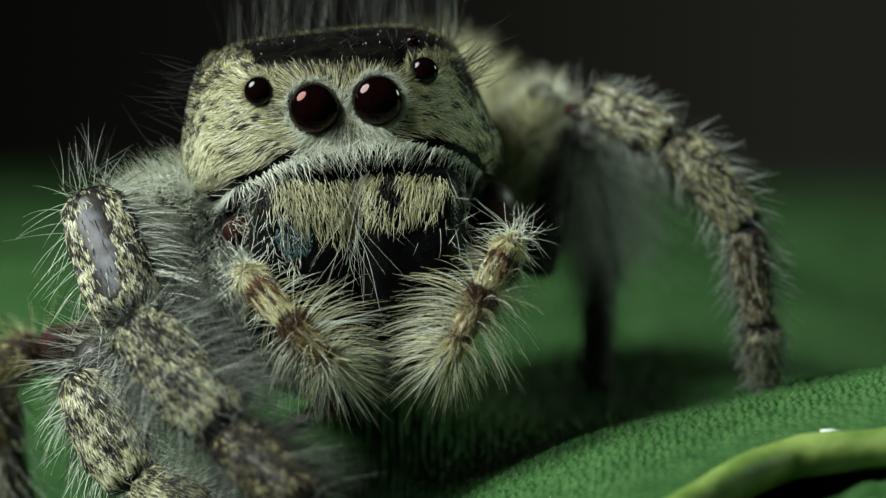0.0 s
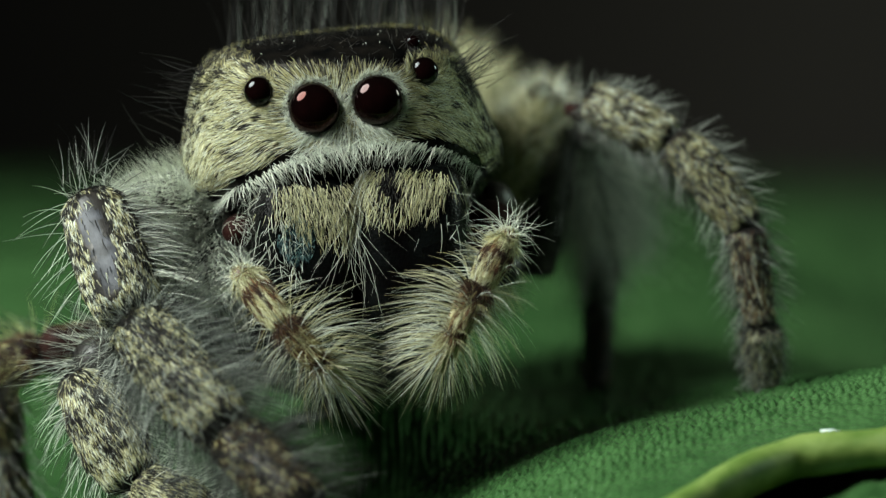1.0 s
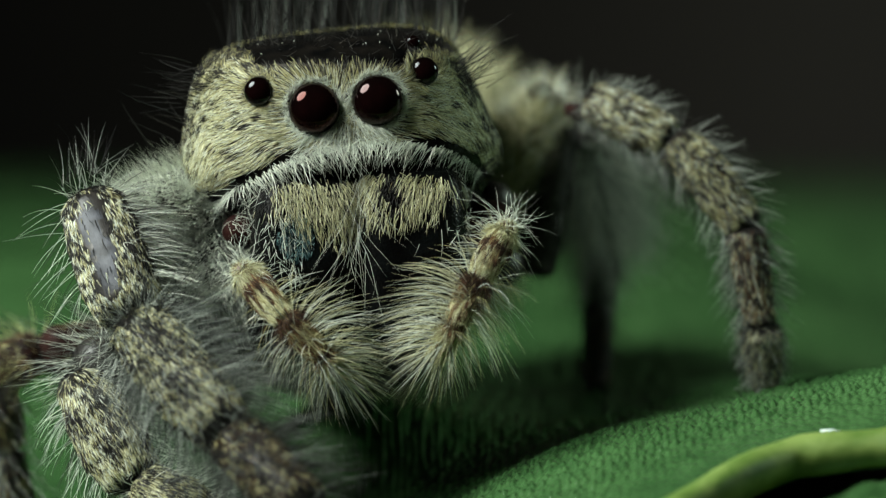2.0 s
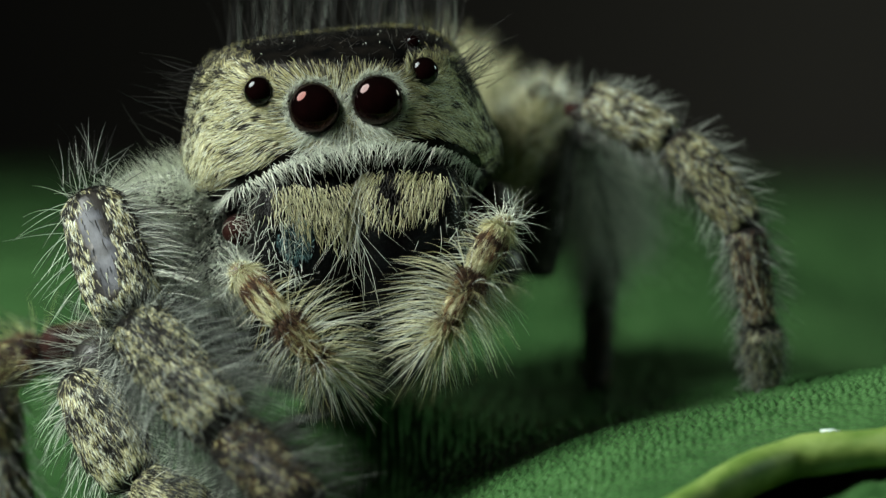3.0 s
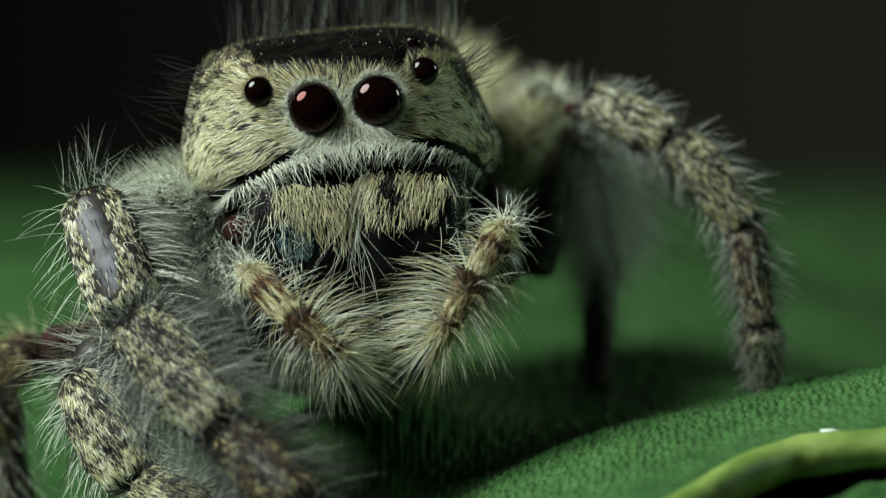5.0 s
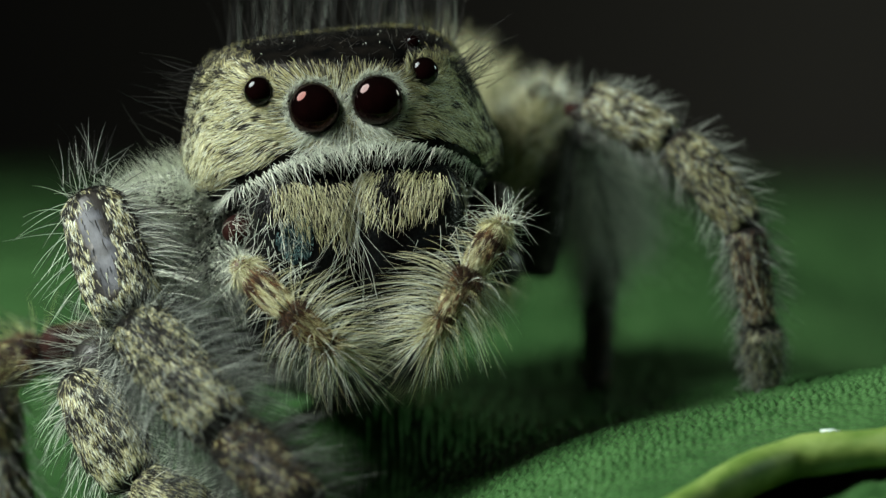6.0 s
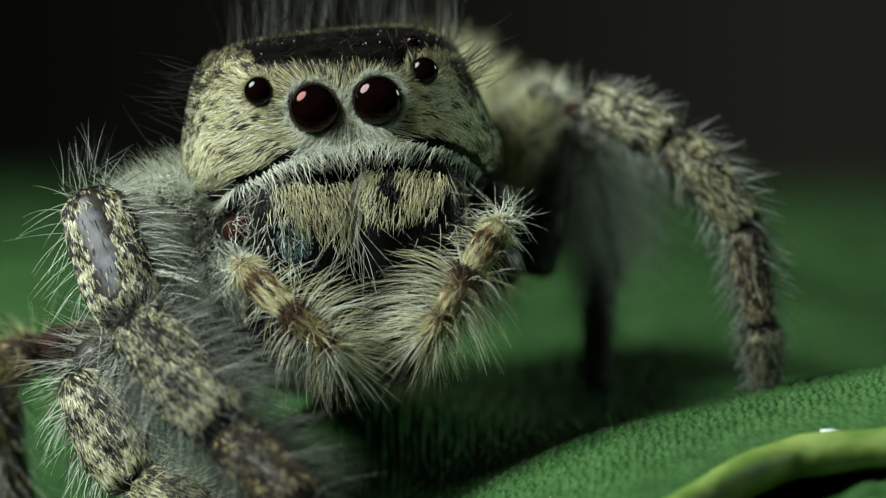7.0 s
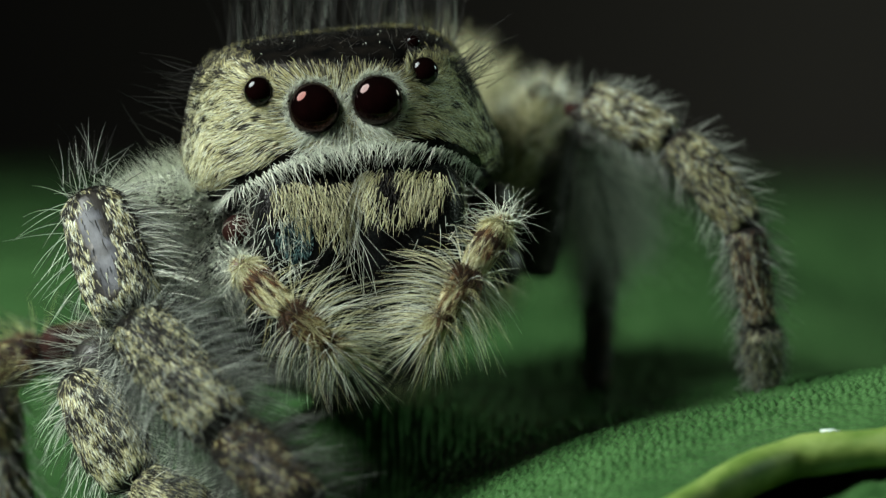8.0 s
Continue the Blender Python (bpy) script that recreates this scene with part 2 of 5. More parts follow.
def pebbles(x, y, cell_x=0.118, cell_y=0.215, height=0.085):
    """Rounded cells of the leaf's skin, one raised dome in each."""
    jit = np.random.default_rng(3).random((64, 64, 3))
    gx, gy = np.floor(x / cell_x).astype(int), np.floor(y / cell_y).astype(int)
    best, lift = np.full(x.shape, 9.0), np.zeros(x.shape)
    for i in (-1, 0, 1):
        for j in (-1, 0, 1):
            q = jit[(gx + i) % 64, (gy + j) % 64]
            dx = x / cell_x - (gx + i + 0.15 + 0.7 * q[..., 0])
            dy = y / cell_y - (gy + j + 0.15 + 0.7 * q[..., 1])
            d = np.hypot(dx, dy)
            lift = np.where(d < best, q[..., 2], lift)
            best = np.minimum(best, d)
    return height * (0.6 + 0.6 * lift) * np.exp(-(best / 0.55) ** 2)


def make_leaf():
    leaf = new("leaf")
    leaf["at"] = [0.0, 0.0, -3.0]
    leaf.location = (0, 0, -0.003)
    tagged(leaf, "broad dark green leaf with pebbled skin and a pale yellow-green rim", "leaf")
    xs = np.concatenate([-2.0 - 53 * np.linspace(1, 0, 90)[:-1] ** 1.6, np.arange(-2.0, 7.4, 0.016), 7.4 + 48 * np.linspace(0, 1, 70) ** 1.6])
    depth = np.concatenate([np.arange(0, 9.0, 0.024), 9.0 + 112 * np.linspace(0, 1, 130) ** 1.8])
    cols, rows = len(xs), len(depth)
    x = np.repeat(xs[None], rows, 0)
    y = np.maximum(leaf_front(x), -9.0) + depth[:, None]
    z = leaf_height(x, y) + pebbles(x, y) * (0.25 + 0.75 * smooth((depth[:, None] - 0.9) / 1.8))
    top = np.stack([x, y, z], -1).reshape(-1, 3)
    f = grid_faces(rows, cols, False)
    n = len(top)
    # the skirt gives its thickness, and a coarser sheet closes it below
    lines = (np.arange(cols), n - cols + np.arange(cols), np.arange(rows) * cols, np.arange(rows) * cols + cols - 1)
    verts, faces = [top], [f]
    for line in lines:
        at = sum(len(q) for q in verts)
        verts.append(top[line] - V(0, 0, 0.28))
        low = at + np.arange(len(line))
        faces.append(np.stack([line[:-1], line[1:], low[1:], low[:-1]], -1))
    i, j = np.unique(np.append(np.arange(0, rows, 8), rows - 1)), np.unique(np.append(np.arange(0, cols, 8), cols - 1))
    at = sum(len(q) for q in verts)
    verts.append(top.reshape(rows, cols, 3)[i][:, j].reshape(-1, 3) - V(0, 0, 0.28))
    faces.append(grid_faces(len(i), len(j), False)[:, ::-1] + at)
    mesh_object("blade", np.concatenate(verts), np.concatenate(faces), [LEAF], V(0, 0, -3), leaf)
    # the thick pale rim, a swollen tube along the edge
    t = np.linspace(-8, 12, 240)
    ry = leaf_front(t) - 0.08
    centre = np.stack([t, ry, leaf_height(t, ry) + 0.06], -1)
    r = 0.36 + 0.03 * np.sin(t * 1.9) + 0.014 * np.sin(t * 5.1)
    ang = np.linspace(0, 2 * math.pi, 20, endpoint=False)
    ring = np.stack([np.zeros(20), np.cos(ang), np.sin(ang) * 0.85], -1)
    v = (centre[:, None] + ring[None] * r[:, None, None]).reshape(-1, 3)
    mesh_object("rim", v, grid_faces(240, 20, True), [RIM], V(0, 0, -3), leaf, "thick pale yellow-green leaf edge")
    return leaf


make_leaf()


def make_lower_leaf():
    """A bright leaf with a wavy edge, mostly in the shade of the larger one."""
    leaf = new("lower_leaf")
    leaf["at"] = [7.0, -3.0, -3.5]
    leaf.location = Vector(leaf["at"]) * MM
    tagged(leaf, "bright green leaf with a wavy edge beneath the larger leaf", "leaf")
    cols, rows = 110, 40
    xs = np.linspace(3.4, 13, cols)
    edge_y = -5.2 + 2.4 * np.clip(5.9 - xs, 0, None)
    edge_z = -3.50 + 0.12 * (xs - 6) + 0.05 * np.sin(xs * 5) + 0.03 * np.sin(xs * 11 + 1)
    s = np.linspace(0, 1, rows)[:, None]
    x = np.repeat(xs[None], rows, 0)
    y = edge_y[None] * (1 - s) + 7.0 * s
    z = edge_z[None] + 0.5 * smooth(s / 0.28) + 0 * x
    top = np.stack([x, y, z], -1).reshape(-1, 3)
    f = grid_faces(rows, cols, False)
    n = len(top)
    mesh_object("blade", np.concatenate([top, top - V(0, 0, 0.15)]), np.concatenate([f, f[:, ::-1] + n]), [LEAF], V(7, -3, -3.5), leaf)
    ang = np.linspace(0, 2 * math.pi, 14, endpoint=False)
    ring = np.stack([np.zeros(14), np.cos(ang) * 0.10, np.sin(ang) * 0.12], -1)
    v = (np.stack([xs, edge_y, edge_z - 0.04], -1)[:, None] + ring[None]).reshape(-1, 3)
    mesh_object("rim", v, grid_faces(cols, 14, True), [LOWER], V(7, -3, -3.5), leaf, "wavy bright green leaf edge")


make_lower_leaf()


def make_crumbs():
    """A pale flake and a few brown crumbs on the leaf."""
    m, tree, p = material("pale_flake")
    p.inputs["Base Color"].default_value = (0.60, 0.70, 0.68, 1)
    p.inputs["Roughness"].default_value = 0.3
    brown = skin_material("brown_crumb", (0.06, 0.03, 0.02), (0.14, 0.08, 0.05), 0.7)

    def crumb(name, x, y, radii, mat, label, category):
        z = float(leaf_height(np.array(x), np.array(y)))
        c = V(x, y, z + radii[2] * 0.5)
        v, f = ellipsoid((0, 0, 0), radii, 12, 16)
        v = v * (1 + 0.15 * np.sin(v[:, :1] * 60 + v[:, 1:2] * 40))
        ob = mesh_object(name, v + c, f, [mat], c)
        tagged(ob, label, category, "crumbs on the leaf")

    crumb("flake", *FLAKE, (0.17, 0.20, 0.03), m, "small pale glossy flake lying on the leaf", "flake")
    for x, y, r in CRUMBS:
        crumb("crumb", x, y, (r, r * 0.8, r * 0.5), brown, "tiny reddish brown crumb on the leaf", "crumb")


FLAKE = (5.38, -1.75)
CRUMBS = [(4.95, 0.2, 0.05), (4.75, 0.3, 0.03), (4.6, 0.1, 0.035), (5.1, 0.4, 0.025)]
make_crumbs()


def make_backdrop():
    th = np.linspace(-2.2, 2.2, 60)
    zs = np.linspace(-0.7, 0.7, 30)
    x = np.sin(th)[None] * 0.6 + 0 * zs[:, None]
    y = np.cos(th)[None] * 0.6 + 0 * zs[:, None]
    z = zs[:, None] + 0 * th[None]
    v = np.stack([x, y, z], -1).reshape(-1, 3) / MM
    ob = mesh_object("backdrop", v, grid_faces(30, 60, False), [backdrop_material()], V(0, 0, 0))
    tagged(ob, "dark olive brown backdrop far out of focus, faintly glowing by itself", "backdrop", kind="structure")


make_backdrop()

# ---- spider ----
spider = new("jumping_spider")
spider["at"] = [float(c) for c in V(-1.187, 3, -2.629)]
spider.location = Vector(spider["at"]) * MM
tagged(spider, "cream and black hairy jumping spider standing on a green leaf", "spider")

# head: a boxy rounded body, leaning a little to one side
HEAD = V(-1.529, 3.3, 1.892)
TILT = radians(6.0)


def head_level(p):
    a = p[..., 0] * math.cos(TILT) + p[..., 2] * math.sin(TILT)
    b = -p[..., 0] * math.sin(TILT) + p[..., 2] * math.cos(TILT)
    c = p[..., 1]
    width = np.where(a > 0, 2.13 - 0.33 * np.clip(b, -0.6, 1.2), 2.26 - 0.27 * np.clip(b, -0.6, 1.2))
    high = np.where(b > 0, 1.28, 1.25)
    back = np.where(c > 0, 3.4, 3.3)
    bulge = np.where(c < 0, 3.8, 5.4)
    return (np.abs(a) / width) ** bulge + (np.abs(b) / high) ** 5.4 + (np.abs(c) / back) ** 2.4


def head_depth(x, z):
    """The y at which the head's face lies, above (x, z)."""
    lo, hi = np.zeros(np.shape(x)), np.full(np.shape(x), 4.0)
    for _ in range(30):
        mid = (lo + hi) / 2
        q = np.stack([x - HEAD[0], -mid, z - HEAD[2]], -1)
        inside = head_level(q) < 1
        lo, hi = np.where(inside, mid, lo), np.where(inside, hi, mid)
    return HEAD[1] - lo


EYES = [("front_eye", V(-1.824, 0, 1.992), 0.365), ("front_eye", V(-0.928, 0, 2.104), 0.36), ("side_eye", V(-2.608, 0, 2.232), 0.212), ("side_eye", V(-0.272, 0, 2.520), 0.205)]


def lip(x):
    """The lower edge of the head's fur, an arch over the jaws."""
    pts = [(-3.712, 0.368), (-3.472, 0.680), (-3.072, 0.928), (-2.632, 1.168), (-2.232, 1.384), (-2.032, 1.472), (-1.792, 1.432), (-1.384, 1.464), (-0.968, 1.512), (-0.632, 1.536), (-0.448, 1.608), (-0.192, 1.624), (0.128, 1.552), (0.368, 1.448), (0.528, 1.304), (0.704, 1.008)]
    return np.interp(x, [q[0] for q in pts], [q[1] for q in pts])


def brow(x):
    """The upper edge of the fur on the face, below the bare black crown."""
    pts = [(-3.632, 2.968), (-3.352, 2.900), (-3.072, 2.860), (-2.760, 2.800), (-2.640, 2.570), (-2.272, 2.620), (-1.632, 2.610), (-0.992, 2.630), (-0.576, 2.600), (-0.464, 2.784), (-0.152, 2.800), (0.128, 2.856), (0.368, 3.000)]
    return np.interp(x, [q[0] for q in pts], [q[1] for q in pts])


def make_head():
    v, f = blob(head_level, 150, 230)
    v = v + HEAD
    centre = v[f].mean(1)
    crown = ((centre[:, 2] > brow(centre[:, 0]) - 0.02) | (centre[:, 2] < lip(centre[:, 0]) + 0.12)).astype(int)
    head = mesh_object("carapace", v, f, [FACE_SKIN, CROWN], HEAD, spider, "boxy carapace with a bare black crown", crown)
    fur = Fur()
    p, n = sample(v, f, 150000)
    front = n[:, 1] < 0.25
    jag = rng.normal(size=len(p)) * 0.04
    keep = front & (p[:, 2] > lip(p[:, 0]) + jag * 0.4) & (p[:, 2] < brow(p[:, 0]) + jag)
    for _, e, r in EYES:
        keep &= np.hypot(p[:, 0] - e[0], p[:, 2] - e[2]) > r * 0.97
    p, n = p[keep], n[keep]
    away = p - V(-1.376, 0, 1.672)
    away[:, 1] = 0
    away = away / np.maximum(np.linalg.norm(away, axis=1, keepdims=True), 0.55) + V(0, 0, -0.3) * np.exp(-np.sum(away ** 2, 1, keepdims=True) / 0.09)
    up = np.clip((p[:, 2] - V(-6.272, 0, 2.328)[2]) / 0.4, 0, 1)[:, None]
    comb = away * (1 - 0.5 * up) + V(0, 0, 0.45) * up + V(0, 0, -0.25) * (1 - up)
    for _, e, r in EYES:
        out = p - e
        out[:, 1] = 0
        dist = np.linalg.norm(out, axis=1, keepdims=True)
        comb = comb + unit(out) * np.exp(-((dist - r) / 0.10) ** 2) * 0.6
    wisp = np.sin(p[:, :1] * 7 + p[:, 2:] * 5) * 0.15
    comb = comb + np.concatenate([wisp, 0 * wisp, -wisp], 1) + jitter(len(p), 0.11)
    d = flow(comb, n, 0.22 + 0.12 * rng.random(len(p)))
    pick = rng.random(len(p))
    high = np.clip((p[:, 2] - V(-6.272, 0, 2.008)[2]) / 0.9, 0, 1)
    seeds = p[rng.choice(len(p), 240)]
    near = np.full(len(p), 9.0)
    for c in seeds:
        near = np.minimum(near, np.hypot((p[:, 0] - c[0]) * 0.7, p[:, 2] - c[2]))
    edge = np.exp(-np.clip(brow(p[:, 0]) - p[:, 2], 0, 9) / 0.15)
    dark = (near < 0.048) & (rng.random(len(p)) < 0.75) | (pick < 0.07) | (rng.random(len(p)) < 0.85 * edge)
    corner = np.exp(-np.sum((p - V(-3.296, 0, 2.504))[:, [0, 2]] ** 2, 1) / 0.10) + np.exp(-np.sum((p - V(-2.952, 0, 1.888))[:, [0, 2]] ** 2, 1) / 0.012)
    dark |= rng.random(len(p)) < 0.55 * corner * (noise_field(p * 9) > 0.45)
    ochre = ~dark & (pick < 0.22 + 0.52 * high + 0.4 * edge)
    white = ~dark & ~ochre & (pick > 0.95 - 0.16 * (1 - high))
    cream = ~dark & ~ochre & ~white
    for mat, who in ((BLACK, dark), (OCHRE, ochre), (WHITE, white), (CREAM, cream)):
        m = int(who.sum())
        fur.add(mat, p[who], d[who], (0.12 + 0.10 * rng.random(m)) * (1 - 0.45 * edge[who]), 0.0048 + 0.003 * rng.random(m), -n[who] * 0.22, 3)
    # pale lashes round the eyes
    for _, e, r in EYES:
        m = 420 if r > 0.3 else 90
        ang = rng.uniform(0, 2 * math.pi, m)
        rad = np.stack([np.cos(ang), 0 * ang, np.sin(ang)], -1)
        root = np.array(e) + rad * (r * rng.uniform(0.99, 1.14, m))[:, None]
        root[:, 1] = head_depth(root[:, 0], root[:, 2]) - 0.01
        tang = np.cross(rad, V(0, 1, 0)) * rng.choice([-1, 1], m)[:, None]
        fur.add(WHITE if r > 0.3 else OCHRE, root, tang + rad * 0.35 + V(0, -0.2, 0) + jitter(m, 0.16), 0.09 + 0.08 * rng.random(m), 0.0052, rad * 0.2, 3)
    # thin pale line of hair along the back of the crown
    q, k = sample(v, f, 60000)
    far = (q[:, 2] > brow(q[:, 0]) + 0.02) & (k[:, 1] < 0.6)
    q, k = q[far], k[far]
    some = rng.random(len(q)) < 0.035
    m = int(some.sum())
    fur.add(BLACK, q[some], flow(jitter(m, 1) + V(0, -0.3, 0.6), k[some], 0.5), 0.10 + 0.14 * rng.random(m), 0.007, None, 2)
    dust = rng.random(len(q)) < 0.004
    m = int(dust.sum())
    fur.add(WHITE, q[dust] + k[dust] * 0.01, k[dust] + jitter(m, 0.8), 0.012 + 0.02 * rng.random(m), 0.008, None, 2, 0.4)
    ridge = q[:, 1] > 2.0
    rim = ridge & (q[:, 1] < 3.2) & (rng.random(len(q)) < 0.2) & (noise_field(q * 6) > 0.42)
    m = int(rim.sum())
    fur.add(OCHRE, q[rim], flow(jitter(m, 0.3) + V(0, -1, 0.2), k[rim], 0.3), 0.10 + 0.12 * rng.random(m), 0.008, None, 2)
    # tall dark bristles on the crown
    tall = (rng.random(len(q)) < 0.018) & (q[:, 1] > 0.8) & (q[:, 1] < 4)
    m = int(tall.sum())
    fur.add(BLACK, q[tall], V(0, -0.05, 1) + jitter(m, 0.16), 0.7 + 0.7 * rng.random(m), 0.008, jitter(m, 0.12), 5)
    haze = (rng.random(len(q)) < 0.0040) & (q[:, 1] > 2.5)
    m = int(haze.sum())
    fur.add(DIM, q[haze], V(0, 0.1, 1) + jitter(m, 0.14), 0.7 + 0.7 * rng.random(m), 0.007, jitter(m, 0.12), 5)
    # bristles at the temples
    for base, way, count in ((V(-3.494, 1.1, 2.192), V(-1, -0.1, 0.25), 34), (V(0.211, 1.3, 2.520), V(0.8, 0, 0.5), 46), (V(-3.649, 1.6, 1.552), V(-0.8, 0, 0.7), 10), (V(-0.754, 0.3, 2.656), V(0.2, -1, 0.5), 3)):
        fur.add(BLACK, base + jitter(count, 0.18), way + jitter(count, 0.22), 0.45 + 0.4 * rng.random(count), 0.008, jitter(count, 0.1), 5)
    fur.build("face_fur", head, "short cream and ochre fur with dark flecks")
    return head


def noise_field(p):
    """Soft blotches between 0 and 1."""
    s = 0.0
    for k, (a, b, c) in enumerate(((1.7, 2.9, 0.4), (3.1, -2.2, 1.9), (5.3, 4.1, 2.6), (-4.4, 6.7, 0.8))):
        s = s + np.sin(p[:, 0] * a + p[:, 2] * b + p[:, 1] * c + k * 1.9)
    return 0.5 + s / 6.0


def make_eyes():
    for name, e, r in EYES:
        y = float(head_depth(np.array(e[0]), np.array(e[2])))
        c = V(e[0], y - 0.02 * r, e[2])
        v, f = ellipsoid(c, (r, r * 0.72, r), 36, 48)
        mat = EYE_SIDE if name == "side_eye" else EYE_FRONT if e[0] < -1.3 else EYE_PALE
        mesh_object(name, v, f, [mat], c, spider, "large glossy black eye" if name == "front_eye" else "small glossy black eye")
    for q in (V(-0.432, 0, 2.930),):
        c = V(q[0], float(head_depth(np.array(q[0]), np.array(q[2]))) , q[2])
        v, f = ellipsoid(c, (0.115, 0.085, 0.115), 20, 24)
        mesh_object("rear_eye", v, f, [EYE_SIDE], c, spider, "tiny glossy black eye")


def make_fringe():
    """The white moustache over the jaws; its hairs lean towards the middle."""
    n = 640
    pts = np.array([(-3.504, 0.312), (-3.248, 0.632), (-2.952, 0.824), (-2.632, 1.000), (-2.312, 1.176), (-2.008, 1.304), (-1.712, 1.400), (-1.384, 1.456), (-0.968, 1.504), (-0.472, 1.488), (-0.192, 1.448), (0.064, 1.368), (0.328, 1.264), (0.528, 1.112), (0.656, 0.920)])
    x = rng.uniform(pts[0, 0], pts[-1, 0], n)
    z = np.interp(x, pts[:, 0], pts[:, 1]) + rng.normal(size=n) * 0.024 + 0.02
    y = head_depth(x, z) - 0.03
    roots = np.stack([x, y, z], -1)
    side = np.clip((x + 1.05) / 0.8, -1, 1)
    wing = np.clip((-2.75 - x) / 0.35, 0, 1)
    d = np.stack([-side * 0.62 - 1.35 * wing, np.full(n, -0.42), -0.62 + 0 * x], -1) + jitter(n, 0.26)
    bend = np.stack([-side * 0.10, 0.12 + 0 * x, -0.30 + 0 * x], -1) + jitter(n, 0.17)
    long = (0.15 + 0.20 * rng.random(n)) * (1 - 0.35 * np.clip((np.abs(x + 1.3) - 1.5) / 0.8, 0, 1))
    fur = Fur()
    fur.add(WHITE, roots, d, long, 0.0060, bend, 6, 0.8)
    # pale hairs that join it to the face under the front eyes
    k = 420
    u = rng.uniform(-2.05, -0.75, k)
    w = rng.uniform(0.0, 0.32, k) + np.interp(u, pts[:, 0], pts[:, 1])
    q = np.stack([u, head_depth(u, w) - 0.02, w], -1)
    lean = np.clip((u + 1.40) / 0.5, -1, 1)
    fur.add(WHITE, q, np.stack([lean * 0.75, np.full(k, -0.25), np.full(k, -0.6)], -1) + jitter(k, 0.2), 0.16 + 0.14 * rng.random(k), 0.0046, jitter(k, 0.16), 4)
    k = 44
    pick = rng.choice(n, k)
    fur.add(WHITE, roots[pick], d[pick] + jitter(k, 0.45), 0.36 + 0.2 * rng.random(k), 0.0062, bend[pick] + jitter(k, 0.25), 6)
    # a few curled hairs before the hip joint
    k = 22
    q = V(-2.92, 0.62, 0.36) + jitter(k, 0.12) * V(1, 0.3, 1)
    fur.add(WHITE, q, V(0.3, -0.3, -0.3) + jitter(k, 0.6), 0.22 + 0.2 * rng.random(k), 0.0045, jitter(k, 0.5), 9, 0.6, 0.16)
    # a low ridge of cuticle that carries it
    t = np.linspace(0, 1, 60)
    cx = np.interp(t, np.linspace(0, 1, len(pts)), pts[:, 0])
    cz = np.interp(t, np.linspace(0, 1, len(pts)), pts[:, 1]) - 0.09
    cy = head_depth(cx, cz) + 0.05
    ang = np.linspace(0, 2 * math.pi, 12, endpoint=False)
    ring = np.stack([np.zeros(12), np.cos(ang) * 0.10, np.sin(ang) * 0.13], -1)
    v = (np.stack([cx, cy, cz], -1)[:, None] + ring[None]).reshape(-1, 3)
    ridge = mesh_object("lip_ridge", v, grid_faces(60, 12, True), [CROWN], V(-1.312, 0, 1.328), spider)
    fur.build("moustache", ridge, "white hair fringe over the jaws")


